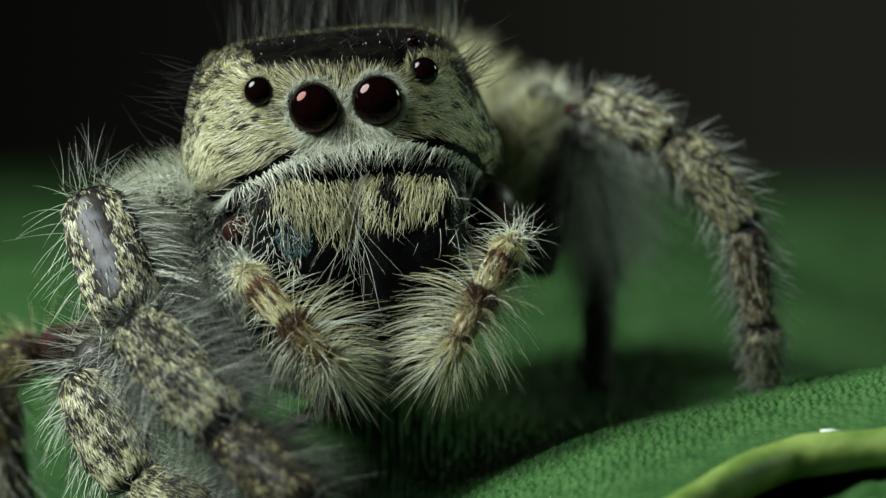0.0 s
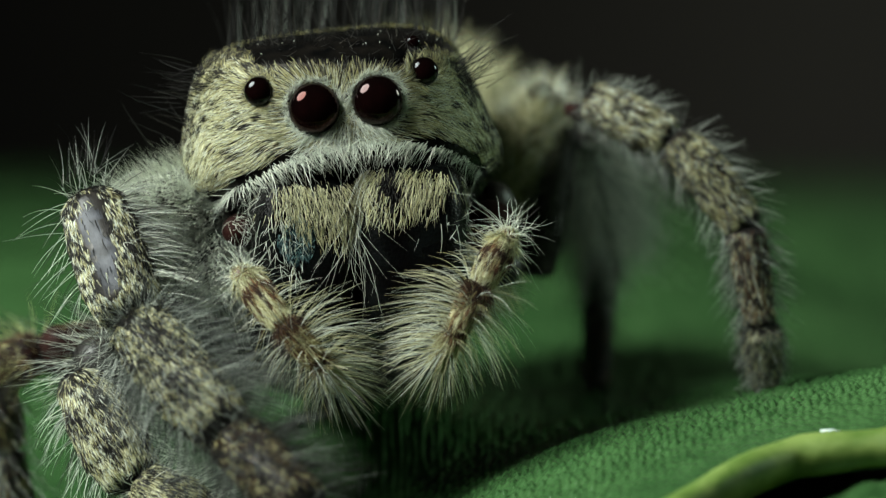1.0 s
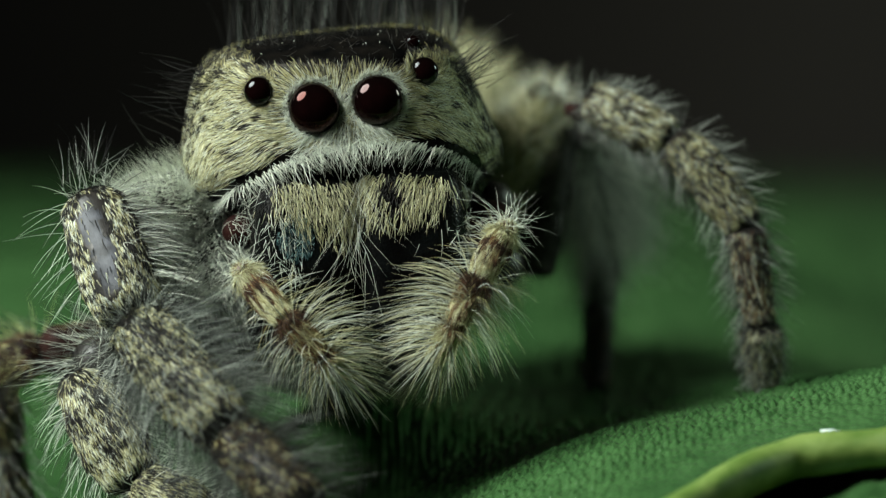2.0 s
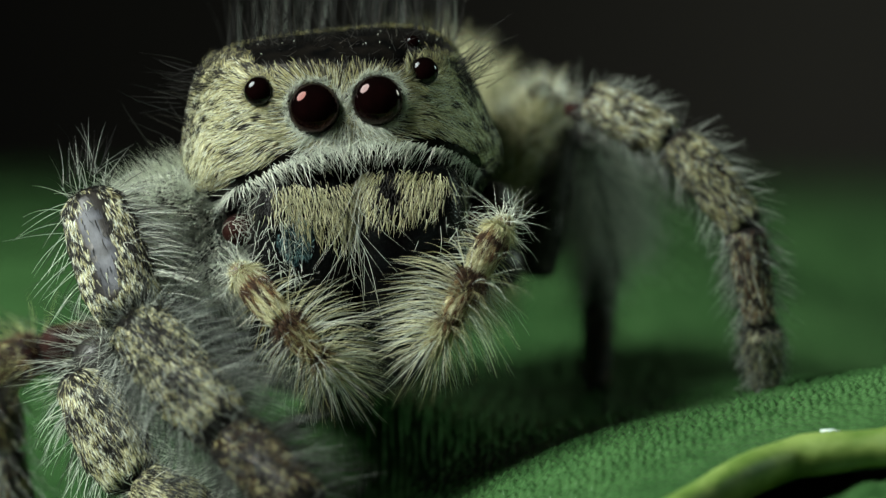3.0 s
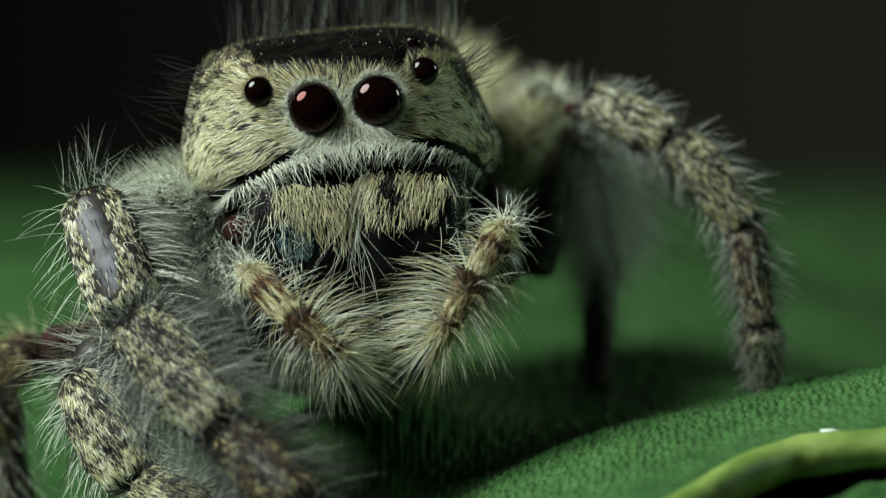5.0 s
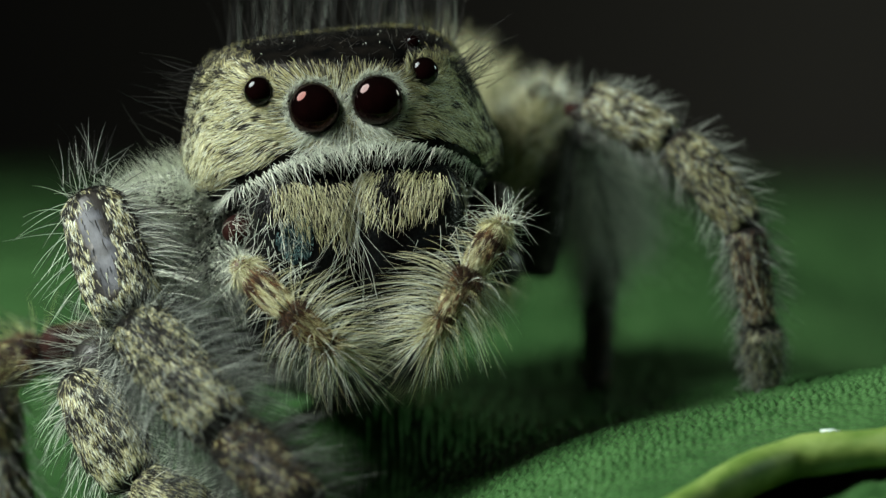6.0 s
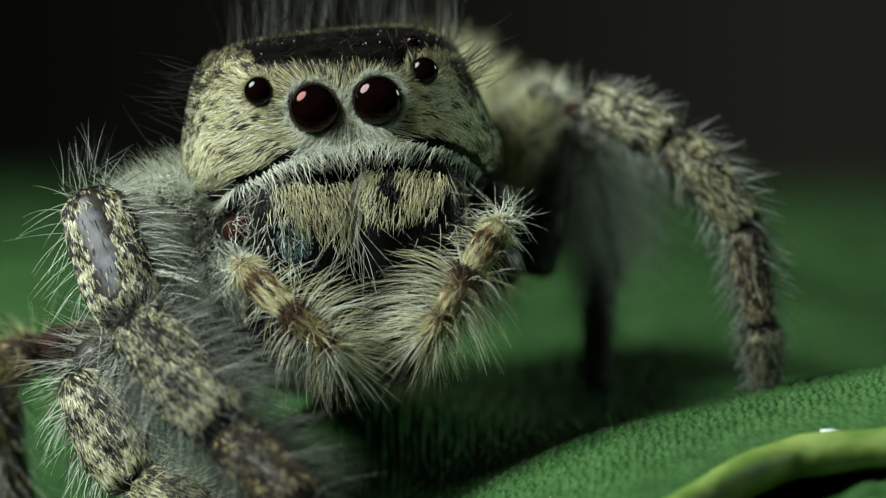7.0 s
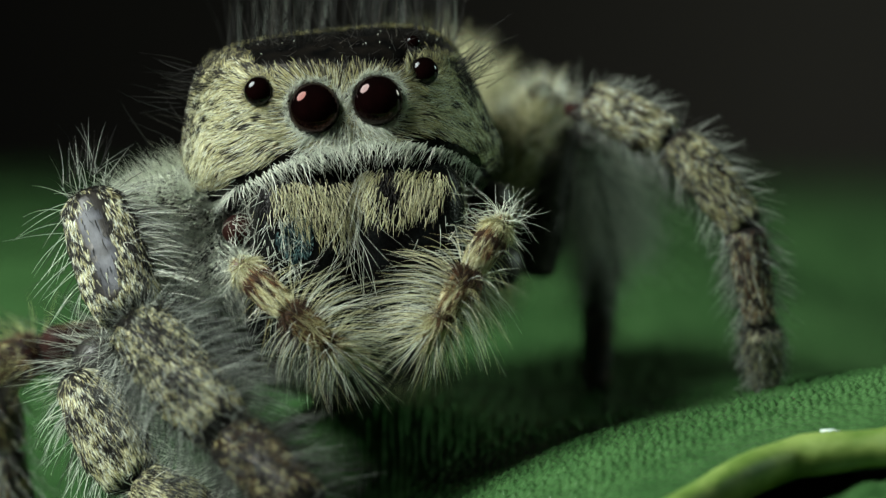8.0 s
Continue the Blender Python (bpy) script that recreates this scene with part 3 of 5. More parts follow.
def make_jaw(centre, radii, lean, inward, hem, spot, sheen_at):
    """One chelicera: furred above down to its hem, bare and black below, with a bare dark spot, blue scales on its flank and long hairs along its inner side."""
    level = lambda p: (np.abs(p[..., 0] - lean * p[..., 2]) / radii[0]) ** 4.2 + (np.abs(p[..., 1]) / radii[1]) ** 2.2 + (np.abs(p[..., 2]) / radii[2]) ** 5.0
    v, f = blob(level, 110, 140)
    v = v + centre
    mid = v[f].mean(1)
    sheen = np.zeros(len(mid), bool)
    if sheen_at:
        x, z, rx, rz = sheen_at
        sheen = ((mid[:, 0] - x) / rx) ** 2 + ((mid[:, 2] - z) / rz) ** 2 + 0.3 * np.sin(mid[:, 2] * 19 + mid[:, 0] * 23) < 1
    jaw = mesh_object("chelicera", v, f, [JAW, JAW_SHEEN], centre, spider, "stout black jaw with a blue-green metallic sheen", sheen.astype(int))
    fur = Fur()
    p, n = sample(v, f, 30000)
    front = n[:, 1] < 0.3
    low = np.interp(p[:, 0], [q[0] for q in hem], [q[1] for q in hem])
    above = p[:, 2] - low + rng.normal(size=len(p)) * 0.07 - 0.10 * (noise_field(p * 6) - 0.5)
    gone = np.hypot(p[:, 0] - spot[0], (p[:, 2] - spot[1]) * 0.75) < spot[2] * (0.55 + 0.7 * noise_field(p * 7) + rng.normal(size=len(p)) * 0.16)
    edge_x = p[:, 0] + rng.normal(size=len(p)) * 0.06
    thin = np.clip((above + 0.02) / 0.30, 0.10, 1) * np.where((edge_x < hem[0][0]) | (edge_x > hem[-1][0]), 0.05, 1)
    roof = centre[2] + radii[2] * 0.88 - 0.20 * np.clip(-inward * (p[:, 0] - centre[0]) / radii[0], 0, 1) ** 2
    who = front & (above > 0) & (p[:, 2] < roof + rng.normal(size=len(p)) * 0.02) & ~gone & (rng.random(len(p)) < 0.55 * thin)
    m = int(who.sum())
    d = flow(V(inward * 0.16, 0, -1) + jitter(m, 0.17), n[who], 0.26)
    split = rng.random(m)
    for mat, lo, hi in ((CREAM, 0.0, 0.66), (OCHRE, 0.66, 0.84), (BLACK, 0.84, 1.1)):
        w = (split >= lo) & (split < hi)
        k = int(w.sum())
        fur.add(mat, p[who][w], d[w], 0.13 + 0.13 * rng.random(k), 0.0060, -n[who][w] * 0.12 + jitter(k, 0.10), 4, 0.9)
    # thin dark hairs in the bare spot
    who = front & gone & (rng.random(len(p)) < 0.35)
    m = int(who.sum())
    fur.add(BLACK, p[who], flow(V(0, 0, -1) + jitter(m, 0.3), n[who], 0.3), 0.07 + 0.06 * rng.random(m), 0.0045, None, 2)
    if sheen_at:
        # beads of blue-green scale, and pale hairs that thin out over them
        q, k = sample(v, f, 60000)
        near = ((q[:, 0] - sheen_at[0]) / (sheen_at[2] * 1.15)) ** 2 + ((q[:, 2] - sheen_at[1]) / (sheen_at[3] * 1.1)) ** 2
        who = (k[:, 1] < 0.3) & (near + 0.4 * rng.random(len(q)) < 1.1) & (rng.random(len(q)) < 0.30)
        m = int(who.sum())
        fur.add(BLUE, q[who], flow(V(0.1, 0, -1) + jitter(m, 0.5), k[who], 0.35), 0.035 + 0.025 * rng.random(m), 0.0065, None, 2, 0.4)
        who = (k[:, 1] < 0.5) & (near < 2.6) & (q[:, 0] < sheen_at[0] + 0.1) & (rng.random(len(q)) < 0.035)
        m = int(who.sum())
        fur.add(WHITE, q[who], flow(V(0.1, 0, -1) + jitter(m, 0.3), k[who], 0.3), 0.10 + 0.10 * rng.random(m), 0.0048, jitter(m, 0.15), 3)
    lower = front & (above < 0.05) & (above > -0.4) & (rng.random(len(p)) < 0.004)
    m = int(lower.sum())
    fur.add(WHITE, p[lower], flow(V(inward * 0.3, 0, -1) + jitter(m, 0.25), n[lower], 0.35), 0.22 + 0.35 * rng.random(m), 0.0042, jitter(m, 0.25), 6)
    # the cascade between the jaws
    m = 28
    z = centre[2] + radii[2] * rng.uniform(0.25, 0.92, m)
    x = centre[0] + inward * radii[0] * rng.uniform(0.68, 0.96, m)
    root = np.stack([x, np.full(m, centre[1] - radii[1] * 0.62), z], -1)
    fur.add(WHITE, root, V(-inward * 0.05, -0.40, -0.7) + jitter(m, 0.26), 0.50 + 0.70 * rng.random(m), 0.0036, V(inward * 0.12, 0.2, -0.40) + jitter(m, 0.32), 9, 0.7, 0.05)
    outer = (n[:, 0] * inward < -0.4) & (n[:, 1] < 0.3) & (p[:, 2] > centre[2]) & (rng.random(len(p)) < 0.012)
    m = int(outer.sum())
    fur.add(WHITE, p[outer], flow(V(-inward * 0.5, -0.5, -0.2) + jitter(m, 0.5), n[outer], 0.6), 0.20 + 0.25 * rng.random(m), 0.0052, jitter(m, 0.4), 6)
    fur.build("jaw_hair", jaw, "cream hair thinning to long white strands")
    return jaw


def make_underside():
    """Dark breast and hip joints behind the jaws."""
    c = V(-1.631, 4, -0.491)
    v, f = ellipsoid(c, (2.0, 3.0, 1.65))
    breast = mesh_object("breast", v, f, [SKIN], c, spider, "dark hairy underside")
    fur = Fur()
    p, n = sample(v, f, 2500)
    fur.add(BLACK, p, flow(V(0, 0.3, -1) + jitter(len(p), 0.4), n, 0.5), 0.3, 0.008, None, 3)
    fur.build("breast_hair", breast)
    for c, r in ((V(-2.90, 0.98, 0.270), 0.26), (V(0.660, 1.9, 0.334), 0.42)):
        v, f = ellipsoid(c, (r, r, r * 0.9))
        mesh_object("hip", v, f, [RED_SKIN], c, spider, "dark red bare hip joint")
    c = V(-0.150, 8.5, 1.000)
    v, f = ellipsoid(c, (1.46, 2.1, 1.95))
    abdomen = mesh_object("abdomen", v, f, [PALE_SKIN], c, spider, "pale cream furry abdomen")
    fur = Fur()
    p, n = sample(v, f, 15000)
    fur.add(CREAM, p, flow(V(0.2, 0.6, -0.3) + jitter(len(p), 0.4), n, 0.7), 0.15 + 0.2 * rng.random(len(p)), 0.012, None, 3)
    p, n = sample(v, f, 3500)
    fur.add(CREAM, p, n + jitter(len(p), 0.3), 0.3 + 0.5 * rng.random(len(p)), 0.010, None, 3)
    fur.build("abdomen_hair", abdomen)


def dress(fur, v, f, a, b, scales, long_hairs, mats, long_mats, size=1.0, reach=0.7, droop=(0, 0, 0), skip=None, only=None, phase=0.0, bold=1.9):
    """Flat-lying scale hairs and long standing hairs on a limb segment."""
    along = unit(np.array(b, float) - np.array(a, float))
    p, n = sample(v, f, int(scales * 1.9))
    if skip is not None:
        keep = ~skip(p, n)
        p, n = p[keep], n[keep]
    e1 = unit(np.cross(along, V(0.13, 0.05, 1.0)))
    turn = np.arctan2(n @ np.cross(along, e1), n @ e1)
    s = (p - np.array(a)) @ along / np.linalg.norm(np.array(b) - np.array(a))
    share = sum(m is not BLACK for m in mats) / len(mats)
    field = 0.4 * noise_field(p * 3.6 + phase) + 0.6 * noise_field(p * 12.0) + 0.10 * np.sin(turn * 5 + 2 * np.sin(s * 5) + phase)
    ring = np.clip((s - 0.915) / 0.03, 0, 1) + np.clip((0.07 - s) / 0.05, 0, 1)
    cuff = np.exp(-((s - 0.84) / 0.07) ** 2)
    light = rng.random(len(p)) < np.clip(share * 0.8 + bold * (field - 0.5) + 0.4 * cuff, 0.04, 0.94) * (1 - np.clip(ring, 0, 1))
    pale = [m for m in mats if m is not BLACK] or [BLACK]
    kind = np.where(light, rng.integers(0, len(pale), len(p)), -1)
    for k in range(-1, len(pale)):
        w = kind == k
        m = int(w.sum())
        fur.add(pale[k] if k >= 0 else BLACK, p[w], flow(along + jitter(m, 0.20), n[w], 0.14 + 0.12 * rng.random(m)), (0.08 + 0.09 * rng.random(m)) * size, (0.0055 + 0.0045 * rng.random(m)) * size, -n[w] * 0.12, 2, 0.45)
    p, n = sample(v, f, long_hairs)
    if only is not None:
        keep = only(p, n)
        p, n = p[keep], n[keep]
    which = rng.integers(0, len(long_mats), len(p))
    for k, mat in enumerate(long_mats):
        w = which == k
        m = int(w.sum())
        fur.add(mat, p[w], n[w] * 1.0 + along * 0.55 + jitter(m, 0.28), reach * (0.5 + 0.7 * rng.random(m)), 0.0058, np.array(droop) + along * 0.25 + jitter(m, 0.12), 5, 0.6)


def make_leg(label, segments, hip):
    """segments: name, start, end, radii, cuticle, and how it is dressed."""
    v, f = ellipsoid(hip, (0.34, 0.34, 0.34), 16, 20)
    leg = mesh_object("leg", v, f, [SKIN], np.array(hip), spider, label)
    fur = Fur()
    for name, a, b, profile, mat, wear in segments:
        v, f = limb(a, b, profile, bow=wear.pop("bow", (0, 0, 0)))
        patch = wear.pop("patch", None)
        mid = v[f].mean(1)
        which = patch(mid, unit(mid - mid.mean(0))).astype(int) if patch else None
        mesh_object(name, v, f, [mat, BARE] if patch else [mat], np.array(a), leg, wear.pop("label", ""), which)
        tuft = wear.pop("tuft", 0)
        dress(fur, v, f, a, b, **wear)
        if tuft:
            root = np.array(a) + unit(rng.normal(size=(tuft, 3)) + V(0, 0, 0.8)) * profile[0] * 0.9
            for mat, w in ((GREY, slice(0, None, 2)), (BLACK, slice(1, None, 2))):
                m = len(root[w])
                fur.add(mat, root[w], V(0.05, 0, 1) + jitter(m, 0.28), 0.35 + 0.5 * rng.random(m), 0.0075, jitter(m, 0.12), 5)
    fur.build("leg_hair", leg, "cream scales and long pale hairs")
    return leg


def on_leaf(x, y, lift=0.03):
    return V(x, y, float(leaf_height(np.array(x), np.array(y))) + lift)


def stripe(a, b, wide):
    """Picks points near the front of a bare stripe from a to b."""
    a, b = np.array(a), np.array(b)

    def near(p, n):
        d = b - a
        t = np.clip(((p - a)[:, [0, 2]] @ d[[0, 2]]) / (d[[0, 2]] @ d[[0, 2]]), 0, 1)
        q = a + d * t[:, None]
        return (np.hypot(p[:, 0] - q[:, 0], p[:, 2] - q[:, 2]) < wide * (1 - 0.35 * t * t) * (0.65 + 0.7 * noise_field(p * 3.7))) & (n[:, 1] < 0)
    return near


def rims(p, n):
    """Long hairs stand on the flanks, and thinly on the front of a limb."""
    return (n[:, 1] > -0.35) | (rng.random(len(p)) < 0.10)


SCALES = [BLACK, BLACK, BLACK, CREAM, CREAM, OCHRE]
DARKER = [BLACK, BLACK, BLACK, BLACK, CREAM, OCHRE]


def make_legs():
    # foreleg stretched towards the lens
    foot = on_leaf(-2.1, -4.1)
    bare = stripe(V(-4.992, 0, 0.552), V(-4.672, 0, -0.568), 0.215)
    inside = stripe(V(-4.960, 0, 0.424), V(-4.656, 0, -0.512), 0.16)
    make_leg("thick hairy foreleg with a bare grey stripe on its knee", [
        ("femur", V(-3.463, 2.1, 0.613), V(-4.610, 0.75, 0.480), [0.64, 0.50, 0.30], PALE_SKIN, dict(scales=11000, size=1.5, long_hairs=2200, mats=[WHITE, WHITE], long_mats=[WHITE], reach=0.42)),
        ("coxa", V(-3.05, 1.9, 0.15), V(-3.72, 0.95, -0.75), [0.40, 0.46, 0.34], PALE_SKIN, dict(scales=4500, size=1.5, long_hairs=1100, mats=[WHITE, WHITE], long_mats=[WHITE, WHITE, GREY], reach=0.60, droop=(0.25, -0.1, -0.3))),
        ("patella", V(-5.057, 0.5, 0.772), V(-4.346, -0.5, -1.011), [0.40, 0.53, 0.55, 0.47], SKIN, dict(bold=2.7, scales=9500, size=1.05, long_hairs=1500, mats=[BLACK, BLACK, BLACK, BLACK, BLACK, BLACK, CREAM, WHITE, OCHRE], long_mats=[WHITE, WHITE, GREY, BLACK], reach=0.7, skip=lambda p, n: bare(p, n) & (rng.random(len(p)) > 0.03), patch=inside, tuft=48, only=lambda p, n: rims(p, n) & ((n[:, 0] > 0.1) | (rng.random(len(p)) < 0.20)))),
        ("tibia", V(-4.351, -0.75, -1.040), V(-2.965, -2.3, -2.550), [0.44, 0.52, 0.52, 0.40], SKIN, dict(scales=7540, size=1.2, long_hairs=2300, mats=[BLACK, BLACK, BLACK, BLACK, CREAM, GREY, OCHRE], long_mats=[GREY, DIM, DIM, BLACK], reach=0.84, only=lambda p, n: (n[:, 1] > -0.30) | (rng.random(len(p)) < 0.40))),
        ("metatarsus", V(-2.950, -2.35, -2.580), V(-1.840, -3.5, -3.570), [0.38, 0.44, 0.36], SKIN, dict(scales=3770, long_hairs=1300, mats=[BLACK, BLACK, BROWN, BROWN, OCHRE], long_mats=[BLACK, BLACK, DIM], reach=0.7, only=lambda p, n: (n[:, 1] > -0.35) | (rng.random(len(p)) < 0.5))),
        ("tarsus", V(-1.824, -3.55, -3.590), foot, [0.32, 0.34, 0.2], SKIN, dict(scales=500, long_hairs=200, mats=SCALES, long_mats=[GREY])),
    ], V(-3.250, 2.6, 0.131))
    # second leg below it
    foot = on_leaf(-2.6, -1.2)
    make_leg("hairy second leg with cream scales over black", [
        ("femur", V(-2.338, 2.9, -0.980), V(-5.178, 0.5, -1.761), [0.6, 0.66, 0.4], SKIN, dict(scales=600, long_hairs=900, mats=DARKER, long_mats=[GREY, WHITE], reach=0.7)),
        ("patella", V(-5.261, 0.25, -1.756), V(-4.315, -0.3, -3.326), [0.26, 0.46, 0.50, 0.40], SKIN, dict(scales=7250, bold=1.6, size=1.1, long_hairs=900, mats=[BLACK, BLACK, BLACK, BLACK, CREAM, CREAM, WHITE, OCHRE], long_mats=[WHITE, GREY, BLACK], reach=0.6, only=rims)),
        ("tibia", V(-4.339, -0.3, -3.310), V(-3.047, -0.8, -4.000), [0.36, 0.46, 0.36], SKIN, dict(scales=3770, long_hairs=800, mats=SCALES, long_mats=[WHITE, GREY], reach=0.6, only=rims)),
        ("tarsus", V(-3.032, -0.8, -4.016), foot, [0.3, 0.3, 0.2], SKIN, dict(scales=300, long_hairs=100, mats=SCALES, long_mats=[GREY])),
    ], V(-2.597, 3.4, -0.902))
    # third leg, behind
    foot = on_leaf(-6.2, 4.6)
    make_leg("blurred reddish brown hind leg", [
        ("femur", V(-2.558, 5.2, -1.338), V(-5.918, 3.6, -1.500), [0.5, 0.52, 0.34], RED_SKIN, dict(scales=500, long_hairs=300, mats=DARKER, long_mats=[GREY, BLACK])),
        ("patella", V(-5.876, 3.6, -1.484), V(-6.702, 4.2, -1.826), [0.30, 0.36, 0.30], RED_SKIN, dict(scales=500, long_hairs=200, mats=[BLACK, RUST, OCHRE], long_mats=[OCHRE, BLACK])),
        ("tibia", V(-6.660, 4.2, -1.867), V(-6.448, 4.4, -2.998), [0.30, 0.34, 0.28], SKIN, dict(scales=700, long_hairs=200, mats=[BLACK, RUST, OCHRE], long_mats=[GREY, BLACK])),
        ("tarsus", V(-6.448, 4.4, -2.998), foot, [0.26, 0.27, 0.18], SKIN, dict(scales=400, long_hairs=200, mats=[BLACK, RUST, OCHRE], long_mats=[GREY, BLACK])),
    ], V(-2.558, 5.2, -1.254))
    # foreleg on the other side, arched, its foot on the leaf
    foot = on_leaf(V(4.708, 3.2, -2.064)[0], 3.2)
    make_leg("arched hairy foreleg with its foot on the leaf", [
        ("femur", V(0.960, 6.3, 0.200), V(1.690, 5.7, 2.330), [0.28, 0.42, 0.44, 0.30], PALE_SKIN, dict(bow=(-0.20, 0, 0.16), scales=4640, long_hairs=1500, mats=[CREAM, CREAM, OCHRE], long_mats=[WHITE, CREAM], reach=0.30)),
        ("joint", V(1.810, 4.6, 2.090), V(2.419, 4.2, 1.900), [0.10, 0.14, 0.10], RED_SKIN, dict(scales=160, long_hairs=20, mats=[BROWN, BLACK], long_mats=[BROWN], label="bare dark red joint")),
        ("patella", V(2.084, 3.7, 2.226), V(3.331, 3.2, 1.591), [0.24, 0.34, 0.36, 0.28], SKIN, dict(bold=1.3, size=1.0, scales=4800, long_hairs=600, mats=[BLACK, BLACK, BROWN, CREAM, OCHRE, WHITE], long_mats=[GREY, GREY, DIM, BLACK], reach=0.36, only=rims)),
        ("tibia", V(3.315, 3.2, 1.607), V(4.410, 2.9, 0.300), [0.28, 0.36, 0.35, 0.28], SKIN, dict(bow=(0.04, 0, 0.06), bold=1.3, size=1.0, scales=5200, long_hairs=750, mats=[BLACK, BLACK, BROWN, GREY, CREAM, OCHRE], long_mats=[GREY, GREY, DIM, BLACK], reach=0.46, only=rims)),
        ("metatarsus", V(4.393, 2.9, 0.324), V(4.625, 2.9, -1.113), [0.26, 0.28, 0.25, 0.22], SKIN, dict(bold=1.2, size=0.9, scales=3800, long_hairs=700, mats=[BLACK, BLACK, BROWN, RUST, GREY, CREAM], long_mats=[GREY, GREY, DIM, BLACK], reach=0.40, only=rims)),
        ("tarsus", V(4.617, 2.9, -1.088), foot, [0.24, 0.27, 0.25, 0.15], SKIN, dict(bold=0.8, size=1.2, scales=2755, long_hairs=700, mats=[BLACK, GREY, CREAM, CREAM], long_mats=[GREY, BLACK], reach=0.22)),
    ], V(0.717, 4.2, 0.675))
    # second leg on that side, far out of focus
    foot = on_leaf(V(2.348, 8.3, -1.811)[0], 8.3)
    make_leg("blurred dark second leg behind the arched one", [
        ("femur", V(1.330, 6.2, -0.400), V(1.800, 5.9, 1.950), [0.32, 0.34, 0.30, 0.22], SKIN, dict(scales=900, long_hairs=60, mats=[BLACK, BLACK], long_mats=[BLACK], reach=0.3)),
        ("patella", V(2.055, 6.6, 1.842), V(2.428, 8, 0.181), [0.36, 0.46, 0.40], SKIN, dict(scales=900, long_hairs=2200, mats=[GREY, GREY], long_mats=[GREY, WHITE], reach=0.9)),
        ("tibia", V(2.428, 8, 0.225), V(2.389, 8.2, -0.857), [0.32, 0.30, 0.24], SKIN, dict(scales=400, long_hairs=300, mats=[BLACK, BLACK, GREY], long_mats=[BLACK, GREY], reach=0.4)),
        ("tarsus", V(2.389, 8.2, -0.814), foot, [0.24, 0.22, 0.18], SKIN, dict(scales=300, long_hairs=150, mats=[BLACK, BLACK, RUST], long_mats=[BLACK], reach=0.3)),
    ], V(0.853, 5.6, -0.245))


